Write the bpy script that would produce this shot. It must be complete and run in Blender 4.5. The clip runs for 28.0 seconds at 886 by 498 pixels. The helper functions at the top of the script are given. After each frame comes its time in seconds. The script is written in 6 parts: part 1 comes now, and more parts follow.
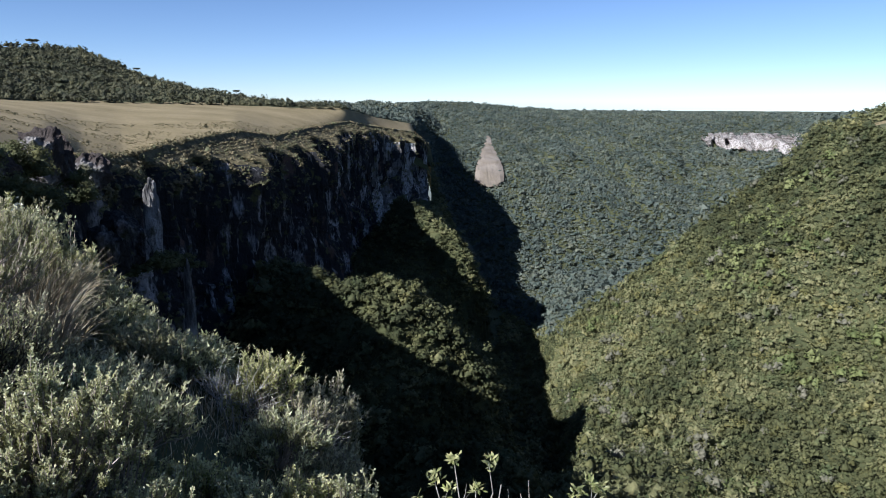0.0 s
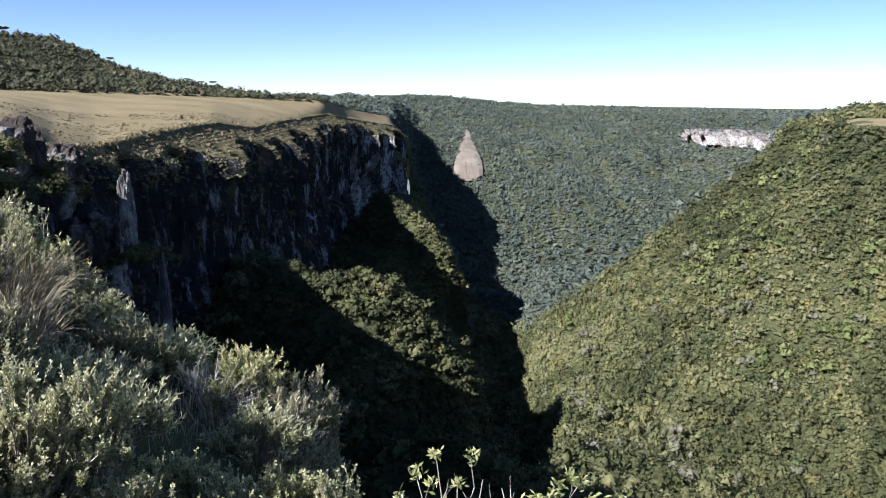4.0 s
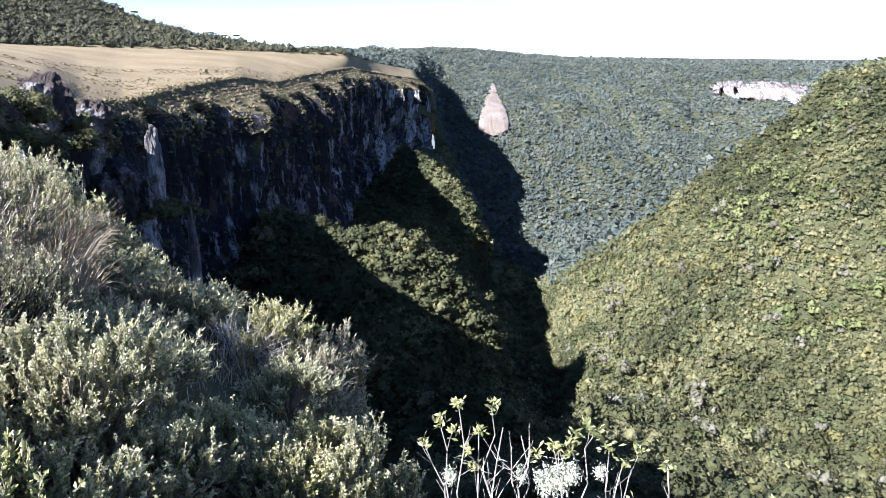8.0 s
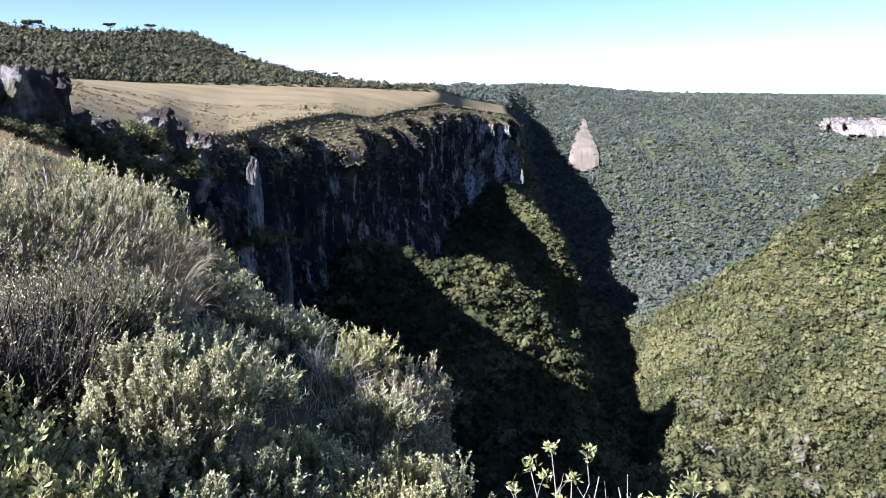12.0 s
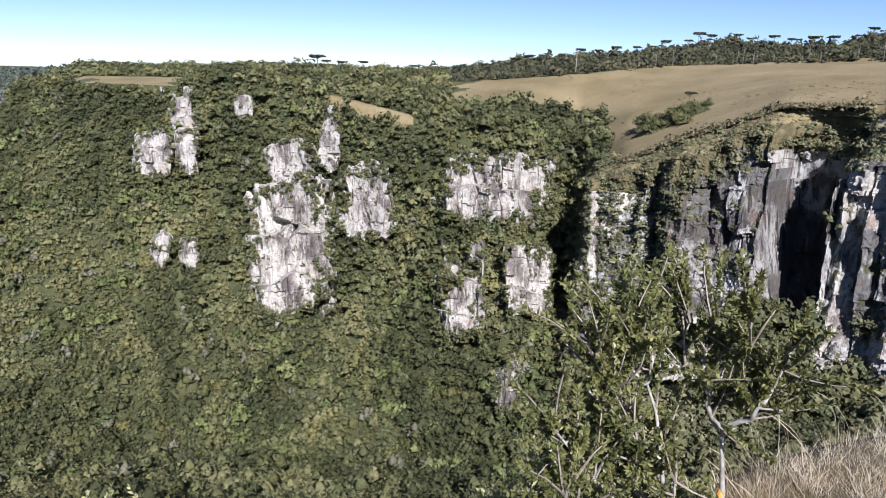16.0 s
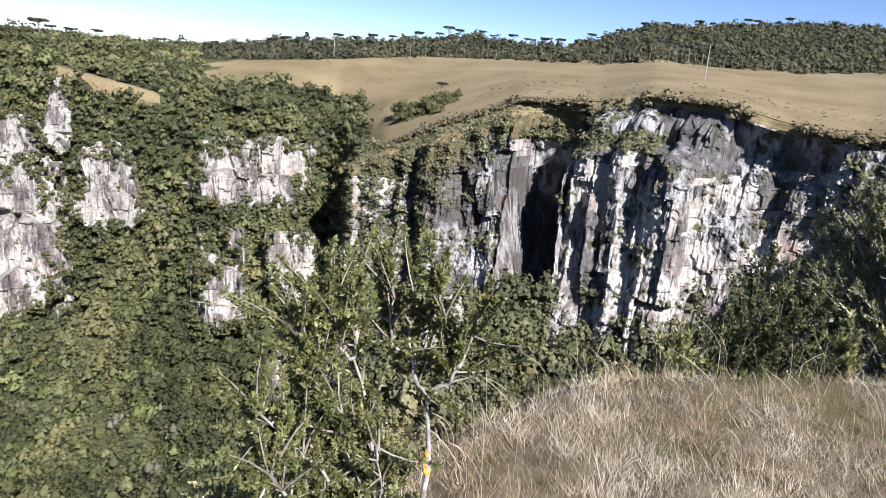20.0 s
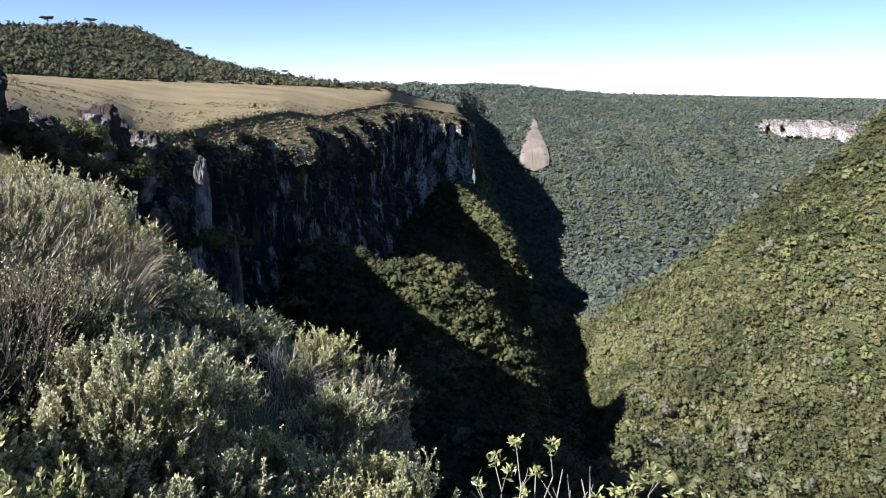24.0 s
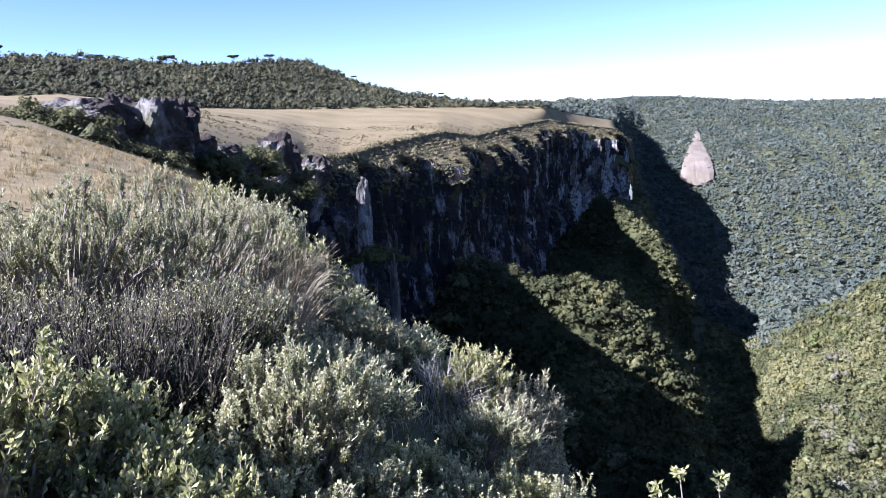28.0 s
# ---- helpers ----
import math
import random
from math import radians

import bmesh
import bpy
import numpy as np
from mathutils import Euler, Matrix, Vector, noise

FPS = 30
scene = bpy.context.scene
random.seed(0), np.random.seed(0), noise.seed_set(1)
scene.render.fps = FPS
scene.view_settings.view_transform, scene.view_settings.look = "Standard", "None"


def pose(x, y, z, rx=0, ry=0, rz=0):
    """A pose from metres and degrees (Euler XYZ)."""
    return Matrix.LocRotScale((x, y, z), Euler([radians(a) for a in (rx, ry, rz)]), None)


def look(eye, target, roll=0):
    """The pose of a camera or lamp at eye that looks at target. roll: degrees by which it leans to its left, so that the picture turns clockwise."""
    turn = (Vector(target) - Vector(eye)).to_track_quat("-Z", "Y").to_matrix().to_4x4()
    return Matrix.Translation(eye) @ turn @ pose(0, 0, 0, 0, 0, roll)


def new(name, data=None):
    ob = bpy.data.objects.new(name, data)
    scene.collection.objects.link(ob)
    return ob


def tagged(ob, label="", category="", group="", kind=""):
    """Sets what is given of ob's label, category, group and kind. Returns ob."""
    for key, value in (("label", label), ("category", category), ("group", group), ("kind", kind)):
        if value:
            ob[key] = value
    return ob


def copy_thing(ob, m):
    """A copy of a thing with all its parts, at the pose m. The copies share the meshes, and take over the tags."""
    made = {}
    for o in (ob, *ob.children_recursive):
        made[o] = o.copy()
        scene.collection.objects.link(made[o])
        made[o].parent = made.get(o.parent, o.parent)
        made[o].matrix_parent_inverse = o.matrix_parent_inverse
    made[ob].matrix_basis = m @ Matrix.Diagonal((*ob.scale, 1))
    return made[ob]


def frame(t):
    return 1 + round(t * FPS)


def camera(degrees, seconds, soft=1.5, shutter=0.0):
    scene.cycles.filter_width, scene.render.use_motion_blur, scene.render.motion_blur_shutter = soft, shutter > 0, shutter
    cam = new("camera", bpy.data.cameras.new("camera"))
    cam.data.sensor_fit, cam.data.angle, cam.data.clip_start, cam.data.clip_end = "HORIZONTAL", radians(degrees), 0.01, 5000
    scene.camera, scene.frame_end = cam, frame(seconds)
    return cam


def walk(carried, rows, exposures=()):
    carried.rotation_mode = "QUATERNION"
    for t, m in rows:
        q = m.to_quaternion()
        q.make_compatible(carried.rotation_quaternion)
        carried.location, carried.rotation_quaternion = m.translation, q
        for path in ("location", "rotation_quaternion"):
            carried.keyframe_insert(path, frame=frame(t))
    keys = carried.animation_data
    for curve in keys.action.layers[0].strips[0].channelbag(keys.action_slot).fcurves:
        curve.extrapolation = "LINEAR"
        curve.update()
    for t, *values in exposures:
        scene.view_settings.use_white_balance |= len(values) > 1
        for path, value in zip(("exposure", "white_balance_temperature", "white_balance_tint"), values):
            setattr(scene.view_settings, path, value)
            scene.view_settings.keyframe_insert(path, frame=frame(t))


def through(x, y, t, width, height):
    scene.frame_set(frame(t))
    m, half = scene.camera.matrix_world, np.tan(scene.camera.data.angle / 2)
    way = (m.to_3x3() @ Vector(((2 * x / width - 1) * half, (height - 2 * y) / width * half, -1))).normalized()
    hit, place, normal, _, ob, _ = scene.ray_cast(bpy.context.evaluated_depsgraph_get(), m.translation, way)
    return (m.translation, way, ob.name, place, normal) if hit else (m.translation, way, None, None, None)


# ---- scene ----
cam = camera(66.2, 28.0, 0.8)
ROWS = [
    (0, -0.001, -0.003, -0.006, 77.70, -0.00, -0.00),
    (0.5, -0.057, -0.024, 0.005, 77.44, -0.48, 6.55),
    (1, -0.095, -0.013, 0.010, 76.89, -0.50, 11.84),
    (1.5, -0.099, -0.019, -0.003, 76.62, 0.13, 10.33),
    (2, -0.072, -0.026, -0.003, 76.80, 0.01, 7.15),
    (2.5, -0.050, -0.015, -0.000, 77.29, 0.70, 5.15),
    (3, -0.061, -0.003, 0.001, 77.21, -0.29, 5.15),
    (3.5, -0.024, -0.001, 0.003, 77.30, -0.61, -1.75),
    (5.5, -0.020, -0.002, -0.000, 76.74, -0.52, 0.28),
    (6, -0.031, -0.012, 0.006, 76.88, -1.24, 4.56),
    (6.5, -0.089, -0.024, -0.006, 76.88, -1.68, 12.55),
    (7, -0.148, 0.102, -0.047, 75.58, -0.22, 15.77),
    (7.5, -0.060, -0.145, 0.067, 73.94, -0.06, 10.79),
    (8, -0.017, -0.107, 0.044, 73.42, -0.25, 0.33),
    (8.5, 0.038, 0.067, -0.051, 74.05, -1.53, -10.90),
    (9, 0.046, 0.141, -0.083, 75.33, 0.72, -7.53),
    (9.5, 0.002, 0.007, -0.009, 75.82, 0.34, -0.44),
    (10, -0.024, -0.035, 0.020, 76.24, -0.13, 6.99),
    (10.5, -0.066, -0.080, 0.042, 76.43, -0.46, 14.62),
    (11, -0.109, -0.115, 0.047, 75.45, -0.36, 22.06),
    (11.5, -0.108, -0.059, 0.023, 75.78, 0.17, 18.17),
    (12, -0.066, 0.003, 0.003, 76.26, -0.01, 7.77),
    (12.5, 0.008, 0.018, -0.013, 75.37, 0.26, -2.97),
    (14.5, 0.179, -0.037, 0.000, 74.15, -0.52, -23.31),
    (15, 0.265, -0.086, 0.000, 74.94, 0.01, -36.10),
    (15.5, 0.344, -0.153, -0.012, 74.63, -1.49, -50.85),
    (16, 0.389, -0.214, -0.001, 75.23, -1.98, -59.65),
    (16.5, 0.456, -0.303, -0.015, 75.61, -1.98, -70.53),
    (17, 0.454, -0.387, -0.004, 75.18, -3.59, -81.96),
    (17.5, 0.445, -0.457, 0.001, 74.39, -3.66, -89.09),
    (18, 0.452, -0.495, -0.010, 74.73, -3.75, -95.42),
    (18.5, 0.437, -0.522, 0.010, 76.61, -3.78, -98.92),
    (19, 0.452, -0.504, 0.008, 77.26, -4.40, -96.75),
    (19.5, 0.453, -0.475, 0.015, 76.07, -5.25, -91.59),
    (20, 0.417, -0.391, 0.012, 75.24, -5.40, -79.17),
    (20.5, 0.405, -0.299, 0.005, 74.94, -4.98, -67.79),
    (21, 0.358, -0.210, -0.013, 73.50, -4.24, -52.30),
    (21.5, 0.274, -0.093, 0.000, 74.34, -3.34, -36.62),
    (22, 0.196, -0.048, -0.004, 74.34, -2.12, -25.50),
    (22.5, 0.140, -0.019, 0.004, 74.87, -2.17, -17.35),
    (24.5, -0.157, -0.017, -0.004, 76.49, -0.27, 10.79),
    (25, -0.147, -0.061, 0.014, 76.84, -0.21, 18.41),
    (25.5, -0.148, -0.072, 0.023, 77.31, -0.32, 25.58),
    (26, -0.141, -0.062, 0.016, 77.10, -2.94, 26.49),
    (26.5, -0.130, -0.042, 0.005, 75.04, -2.74, 21.86),
    (27, -0.117, -0.018, -0.005, 75.42, -1.35, 14.75),
    (27.5, -0.121, 0.001, -0.012, 75.73, 0.23, 14.94),
    (28, -0.134, -0.004, -0.007, 77.87, 2.03, 16.37),
]
EXPOSURES = [(0.0, 1.05, 5550, 14), (1.0, 1.3, 5700, 15), (2.0, 1.5, 5850, 16), (3.0, 1.45, 5700, 15), (6.0, 1.4, 5650, 17), (7.0, 1.5, 5600, 19), (8.0, 2.15, 5450, 23), (9.0, 1.65, 5250, 24), (10.0, 1.55, 5400, 21), (11.0, 1.68, 5600, 23), (12.0, 1.85, 5550, 22),
             (15.0, 1.15, 5550, 17), (17.0, 1.0, 5850, 20), (18.5, 1.48, 5800, 20), (20.0, 1.25, 5800, 19), (22.0, 1.15, 5600, 17), (25.0, 1.62, 5850, 17), (26.0, 1.74, 5850, 20), (27.0, 2.0, 5500, 25), (28.0, 1.97, 5300, 27)]
walk(cam, [(t, pose(x, y, z, rx, ry, rz)) for t, x, y, z, rx, ry, rz in ROWS], EXPOSURES)

# ---- world and sun (azimuths are clockwise from the y axis) ----
SUN_AZ, SUN_EL = -130.0, 37.0
world = bpy.data.worlds.new("sky")
scene.world = world
world.use_nodes = True
wn, wl = world.node_tree.nodes, world.node_tree.links
sky = wn.new("ShaderNodeTexSky")
sky.sky_type, sky.sun_disc = "NISHITA", False
sky.sun_elevation, sky.sun_rotation = radians(SUN_EL), radians(SUN_AZ)
sky.air_density, sky.dust_density, sky.ozone_density, sky.altitude = 0.72, 0.0, 2.0, 1600
wl.new(sky.outputs[0], wn["Background"].inputs[0])
wn["Background"].inputs[1].default_value = 0.056
sun = new("sun", bpy.data.lights.new("sun", "SUN"))
sun.data.energy, sun.data.angle, sun.data.color = 5.0, radians(0.5), (1.0, 0.95, 0.86)
ce = math.cos(radians(SUN_EL))
SUN_DIR = Vector((math.sin(radians(SUN_AZ)) * ce, math.cos(radians(SUN_AZ)) * ce, math.sin(radians(SUN_EL))))
sun.matrix_world = look(SUN_DIR * 1000, (0, 0, 0))


# ---- materials ----
def mat(name, rough=0.9):
    m = bpy.data.materials.new(name)
    m.use_nodes = True
    b = m.node_tree.nodes["Principled BSDF"]
    b.inputs["Roughness"].default_value = rough
    b.inputs["Specular IOR Level"].default_value = 0.25
    return m, m.node_tree.nodes, m.node_tree.links, b


def tex(nodes, links, scale, detail=4.0, stretch=(1, 1, 1), rough=0.55):
    c = nodes.new("ShaderNodeTexCoord")
    p = nodes.new("ShaderNodeMapping")
    p.inputs["Scale"].default_value = stretch
    n = nodes.new("ShaderNodeTexNoise")
    n.inputs["Scale"].default_value, n.inputs["Detail"].default_value, n.inputs["Roughness"].default_value = scale, detail, rough
    links.new(c.outputs["Object"], p.inputs[0])
    links.new(p.outputs[0], n.inputs["Vector"])
    return n.outputs["Fac"]


def ramp(nodes, links, fac, stops):
    r = nodes.new("ShaderNodeValToRGB")
    e = r.color_ramp.elements
    while len(e) < len(stops):
        e.new(0.5)
    for k, (p, c) in zip(e, stops):
        k.position, k.color = p, (*c, 1)
    links.new(fac, r.inputs[0])
    return r.outputs[0]


def blend(nodes, links, fac, a, b, how="MIX"):
    m = nodes.new("ShaderNodeMix")
    m.data_type, m.blend_type = "RGBA", how
    for s, v in ((0, fac), (6, a), (7, b)):
        if hasattr(v, "links"):
            links.new(v, m.inputs[s])
        else:
            m.inputs[s].default_value = v if s == 0 else (*v, 1)
    return m.outputs[2]


def bumped(nodes, links, b, height, strength, distance):
    u = nodes.new("ShaderNodeBump")
    u.inputs["Strength"].default_value, u.inputs["Distance"].default_value = strength, distance
    links.new(height, u.inputs["Height"])
    links.new(u.outputs[0], b.inputs["Normal"])


def leaf_mat(name, dark, mid, light, scale=0.35, rough=0.7, through=0.25, clump=0.0, gloss=0.25):
    """Foliage: the tone of each plant or leaf from its 'tone' attribute, finer mottling from noise."""
    m, n, l, b = mat(name, rough)
    b.inputs["Specular IOR Level"].default_value = gloss
    a = n.new("ShaderNodeAttribute")
    a.attribute_name = "tone"
    base = ramp(n, l, a.outputs["Fac"], [(0.0, dark), (0.55, mid), (1.0, light)])
    f = tex(n, l, scale, 3)
    shade = ramp(n, l, f, [(0.3, (0.62, 0.66, 0.6)), (0.7, (1.25, 1.2, 1.1))])
    col = blend(n, l, 1.0, base, shade, "MULTIPLY")
    if clump:
        kind = ramp(n, l, tex(n, l, 0.13, 2), [(0.32, (1.14, 1.04, 0.82)), (0.44, (1.06, 1.03, 0.98)), (0.56, (1.03, 1.02, 1.0)), (0.68, (0.80, 0.9, 0.86))])
        col = blend(n, l, 1.0, col, kind, "MULTIPLY")
    l.new(col, b.inputs["Base Color"])
    if clump:
        bumped(n, l, b, tex(n, l, clump, 4, rough=0.7), 1.0, 0.9 / clump)
    if through:
        t = n.new("ShaderNodeBsdfTranslucent")
        l.new(col, t.inputs[0])
        x = n.new("ShaderNodeMixShader")
        x.inputs[0].default_value = through
        l.new(b.outputs[0], x.inputs[1])
        l.new(t.outputs[0], x.inputs[2])
        l.new(x.outputs[0], n["Material Output"].inputs[0])
    return m


def rock_mat(name, dark, mid, pale, share, green, tall=0.10):
    """Basalt: vertical black and grey streaks, chalky patches with sharp edges, rust, moss."""
    m, n, l, b = mat(name, 0.95)
    streak = tex(n, l, 0.45, 7, (1, 1, tall), 0.62)
    patch = tex(n, l, 0.085, 6, (1, 1, 0.45), 0.62)
    grain = tex(n, l, 1.3, 8, (1, 1, 0.6), 0.72)
    col = ramp(n, l, streak, [(0.34, dark), (0.47, mid), (0.60, mid), (0.74, pale)])
    white = ramp(n, l, patch, [(share - 0.04, (0, 0, 0)), (share + 0.04, (1, 1, 1))])
    chalk = ramp(n, l, grain, [(0.24, dark), (0.34, mid), (0.46, pale), (0.8, pale)])
    g = n.new("ShaderNodeMath")
    g.operation = "MULTIPLY"
    l.new(white, g.inputs[0])
    l.new(ramp(n, l, streak, [(0.42, (0, 0, 0)), (0.50, (1, 1, 1))]), g.inputs[1])
    col = blend(n, l, g.outputs[0], col, chalk)
    col = blend(n, l, 1.0, col, ramp(n, l, grain, [(0.3, (0.72, 0.70, 0.68)), (0.65, (1.08, 1.08, 1.08))]), "MULTIPLY")
    rust = ramp(n, l, tex(n, l, 0.14, 5, (1, 1, 0.4)), [(0.60, (0, 0, 0)), (0.68, (0.7, 0.7, 0.7))])
    col = blend(n, l, rust, col, (0.17, 0.11, 0.085))
    moss = ramp(n, l, tex(n, l, 0.2, 7), [(green, (0, 0, 0)), (green + 0.07, (0.9, 0.9, 0.9))])
    col = blend(n, l, moss, col, blend(n, l, grain, (0.05, 0.055, 0.02), (0.15, 0.14, 0.06)))
    l.new(col, b.inputs["Base Color"])
    bumped(n, l, b, grain, 1.0, 1.4)
    return m


def grass_mat(name, a, c, d, scale=0.05):
    m, n, l, b = mat(name, 1.0)
    big = ramp(n, l, tex(n, l, scale, 5), [(0.3, a), (0.52, c), (0.72, d)])
    fine = tex(n, l, 2.2, 5)
    col = blend(n, l, 1.0, big, ramp(n, l, fine, [(0.25, (0.6, 0.6, 0.55)), (0.75, (1.3, 1.28, 1.2))]), "MULTIPLY")
    tuft = ramp(n, l, tex(n, l, 0.5, 3), [(0.60, (0, 0, 0)), (0.72, (0.7, 0.7, 0.7))])
    col = blend(n, l, tuft, col, (0.13, 0.115, 0.045))
    l.new(col, b.inputs["Base Color"])
    bumped(n, l, b, fine, 0.3, 0.12)
    return m


# basalt darkened further: part of the walls' shade sits in this colour
SHADED_ROCK = rock_mat("basalt", (0.011, 0.011, 0.013), (0.034, 0.034, 0.036), (0.46, 0.45, 0.45), 0.59, 0.58, 0.06)
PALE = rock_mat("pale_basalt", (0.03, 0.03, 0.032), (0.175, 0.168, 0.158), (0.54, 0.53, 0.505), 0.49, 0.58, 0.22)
CHALK, cn, cl, cb = mat("chalky_rock", 0.95)
patch = tex(cn, cl, 0.13, 8, (1, 1, 0.55), 0.66)
thin = tex(cn, cl, 0.75, 6, (1, 1, 0.10), 0.6)
fine = tex(cn, cl, 1.5, 8, (1, 1, 0.7), 0.72)
cc = ramp(cn, cl, patch, [(0.36, (0.13, 0.115, 0.105)), (0.44, (0.25, 0.22, 0.195)), (0.48, (0.43, 0.40, 0.35)), (0.66, (0.60, 0.57, 0.51))])
cc = blend(cn, cl, ramp(cn, cl, thin, [(0.33, (1, 1, 1)), (0.42, (0, 0, 0))]), cc, (0.12, 0.105, 0.10))
cc = blend(cn, cl, ramp(cn, cl, thin, [(0.58, (0, 0, 0)), (0.66, (0.7, 0.7, 0.7))]), cc, (0.57, 0.55, 0.51))
cc = blend(cn, cl, ramp(cn, cl, tex(cn, cl, 0.22, 5, (1, 1, 0.5)), [(0.60, (0, 0, 0)), (0.70, (0.55, 0.55, 0.55))]), cc, (0.36, 0.235, 0.17))
cc = blend(cn, cl, ramp(cn, cl, tex(cn, cl, 0.35, 7), [(0.62, (0, 0, 0)), (0.68, (0.8, 0.8, 0.8))]), cc, (0.10, 0.10, 0.05))
cl.new(blend(cn, cl, 1.0, cc, ramp(cn, cl, fine, [(0.3, (0.68, 0.67, 0.66)), (0.58, (1.05, 1.05, 1.05))]), "MULTIPLY"), cb.inputs["Base Color"])
bumped(cn, cl, cb, fine, 0.9, 0.9)
BROWN = rock_mat("brown_basalt", (0.03, 0.028, 0.026), (0.13, 0.118, 0.106), (0.44, 0.425, 0.40), 0.52, 0.62)
FARROCK = rock_mat("far_rock", (0.07, 0.06, 0.05), (0.17, 0.145, 0.125), (0.44, 0.41, 0.38), 0.46, 0.62)
NEARROCK = rock_mat("lichen_rock", (0.028, 0.024, 0.023), (0.098, 0.080, 0.070), (0.50, 0.48, 0.45), 0.55, 0.55, 0.5)
GRASS = grass_mat("dry_grass", (0.150, 0.120, 0.062), (0.202, 0.161, 0.089), (0.245, 0.197, 0.115), 0.04)
BENCH = grass_mat("bench_scrub", (0.05, 0.045, 0.024), (0.10, 0.085, 0.045), (0.19, 0.155, 0.09), 0.3)
FLOOR = grass_mat("forest_floor", (0.032, 0.038, 0.017), (0.058, 0.064, 0.028), (0.09, 0.092, 0.042), 0.06)
SOIL = grass_mat("grassy_soil", (0.07, 0.056, 0.036), (0.12, 0.096, 0.064), (0.19, 0.155, 0.11), 7.0)
LEAF = leaf_mat("forest_leaves", (0.060, 0.068, 0.032), (0.134, 0.142, 0.066), (0.235, 0.232, 0.122), 0.9, through=0.28, clump=2.2)
GORGELEAF = leaf_mat("gorge_leaves", (0.12, 0.128, 0.07), (0.23, 0.232, 0.135), (0.37, 0.352, 0.245), 0.9, through=0.35, clump=1.6)
# the bluish haze of distance is mixed into these leaf colours
HAZYLEAF = leaf_mat("haze_tinted_leaves", (0.090, 0.114, 0.108), (0.114, 0.139, 0.126), (0.15, 0.17, 0.146), 0.12, 0.8, 0.25, 0.5)
DARKLEAF = leaf_mat("hill_leaves", (0.052, 0.055, 0.036), (0.082, 0.085, 0.052), (0.122, 0.12, 0.073), 0.25, 0.8, 0.2, 0.8)
DRYSCRUB = leaf_mat("dry_scrub", (0.10, 0.088, 0.05), (0.185, 0.155, 0.092), (0.28, 0.235, 0.15), 0.6, 0.9, 0.1)
SCRUB = leaf_mat("scrub_leaves", (0.08, 0.083, 0.043), (0.155, 0.156, 0.085), (0.265, 0.255, 0.155), 0.6, 0.8, 0.2)


# ---- noise and meshes ----
def hash3(i, j, k):
    h = (i * 374761393 + j * 668265263 + k * 2147483647 + 1013904223) & 0xFFFFFFFF
    h = ((h ^ (h >> 13)) * 1274126177) & 0xFFFFFFFF
    return ((h ^ (h >> 16)) & 0xFFFF) / 65535.0


def vnoise(x, y, z=0.0):
    x, y, z = np.broadcast_arrays(np.asarray(x, float), np.asarray(y, float), np.asarray(z, float))
    i, j, k = (np.floor(v).astype(np.int64) for v in (x, y, z))
    u, v, w = x - i, y - j, z - k
    u, v, w = (q * q * (3 - 2 * q) for q in (u, v, w))
    out = 0
    for a in (0, 1):
        for b in (0, 1):
            for c in (0, 1):
                out = out + hash3(i + a, j + b, k + c) * (u if a else 1 - u) * (v if b else 1 - v) * (w if c else 1 - w)
    return out


def fbm(x, y, z=0.0, octaves=4):
    s, amp, tot = 0, 1.0, 0.0
    for o in range(octaves):
        s = s + amp * vnoise(x * 2**o + 17.3 * o, y * 2**o + 5.1 * o, z * 2**o)
        tot += amp
        amp *= 0.5
    return s / tot


def mesh_from(name, verts, faces, materials, index=None, tone=None, smooth=False, normals=None):
    """One mesh from arrays: verts n x 3, faces m x 3 or m x 4. normals: one for each vertex, for leaves that share a crown's roundness."""
    me = bpy.data.meshes.new(name)
    verts, faces = np.ascontiguousarray(verts, np.float32), np.ascontiguousarray(faces, np.int32)
    k = faces.shape[1]
    me.vertices.add(len(verts))
    me.vertices.foreach_set("co", verts.ravel())
    me.loops.add(faces.size)
    me.loops.foreach_set("vertex_index", faces.ravel())
    me.polygons.add(len(faces))
    me.polygons.foreach_set("loop_start", np.arange(0, faces.size, k, dtype=np.int32))
    for m in materials:
        me.materials.append(m)
    if index is not None:
        me.polygons.foreach_set("material_index", np.ascontiguousarray(index, np.int32))
    me.polygons.foreach_set("use_smooth", np.full(len(faces), smooth))
    if tone is not None:
        me.attributes.new("tone", "FLOAT", "POINT").data.foreach_set("value", np.ascontiguousarray(tone, np.float32))
    me.update(calc_edges=True)
    if normals is not None:
        me.normals_split_custom_set_from_vertices(np.ascontiguousarray(normals, np.float32))
    return me


def cells(s, h, wide, tall, seed):
    """Joint-bounded blocks on a face: a value of its own for each block, 0 to 1."""
    c = np.floor(s / wide)
    r = np.floor(h / tall + hash3(c.astype(np.int64), np.int64(seed * 7 + 3), np.int64(5)))
    return hash3(c.astype(np.int64), r.astype(np.int64), np.int64(seed * 13 + 1))


def grid_faces(rows, cols, closed=False):
    i, j = np.meshgrid(np.arange(rows - 1), np.arange(cols if closed else cols - 1), indexing="ij")
    a, b = i * cols + j, i * cols + (j + 1) % cols
    return np.stack([a, b, b + cols, a + cols], -1).reshape(-1, 4)


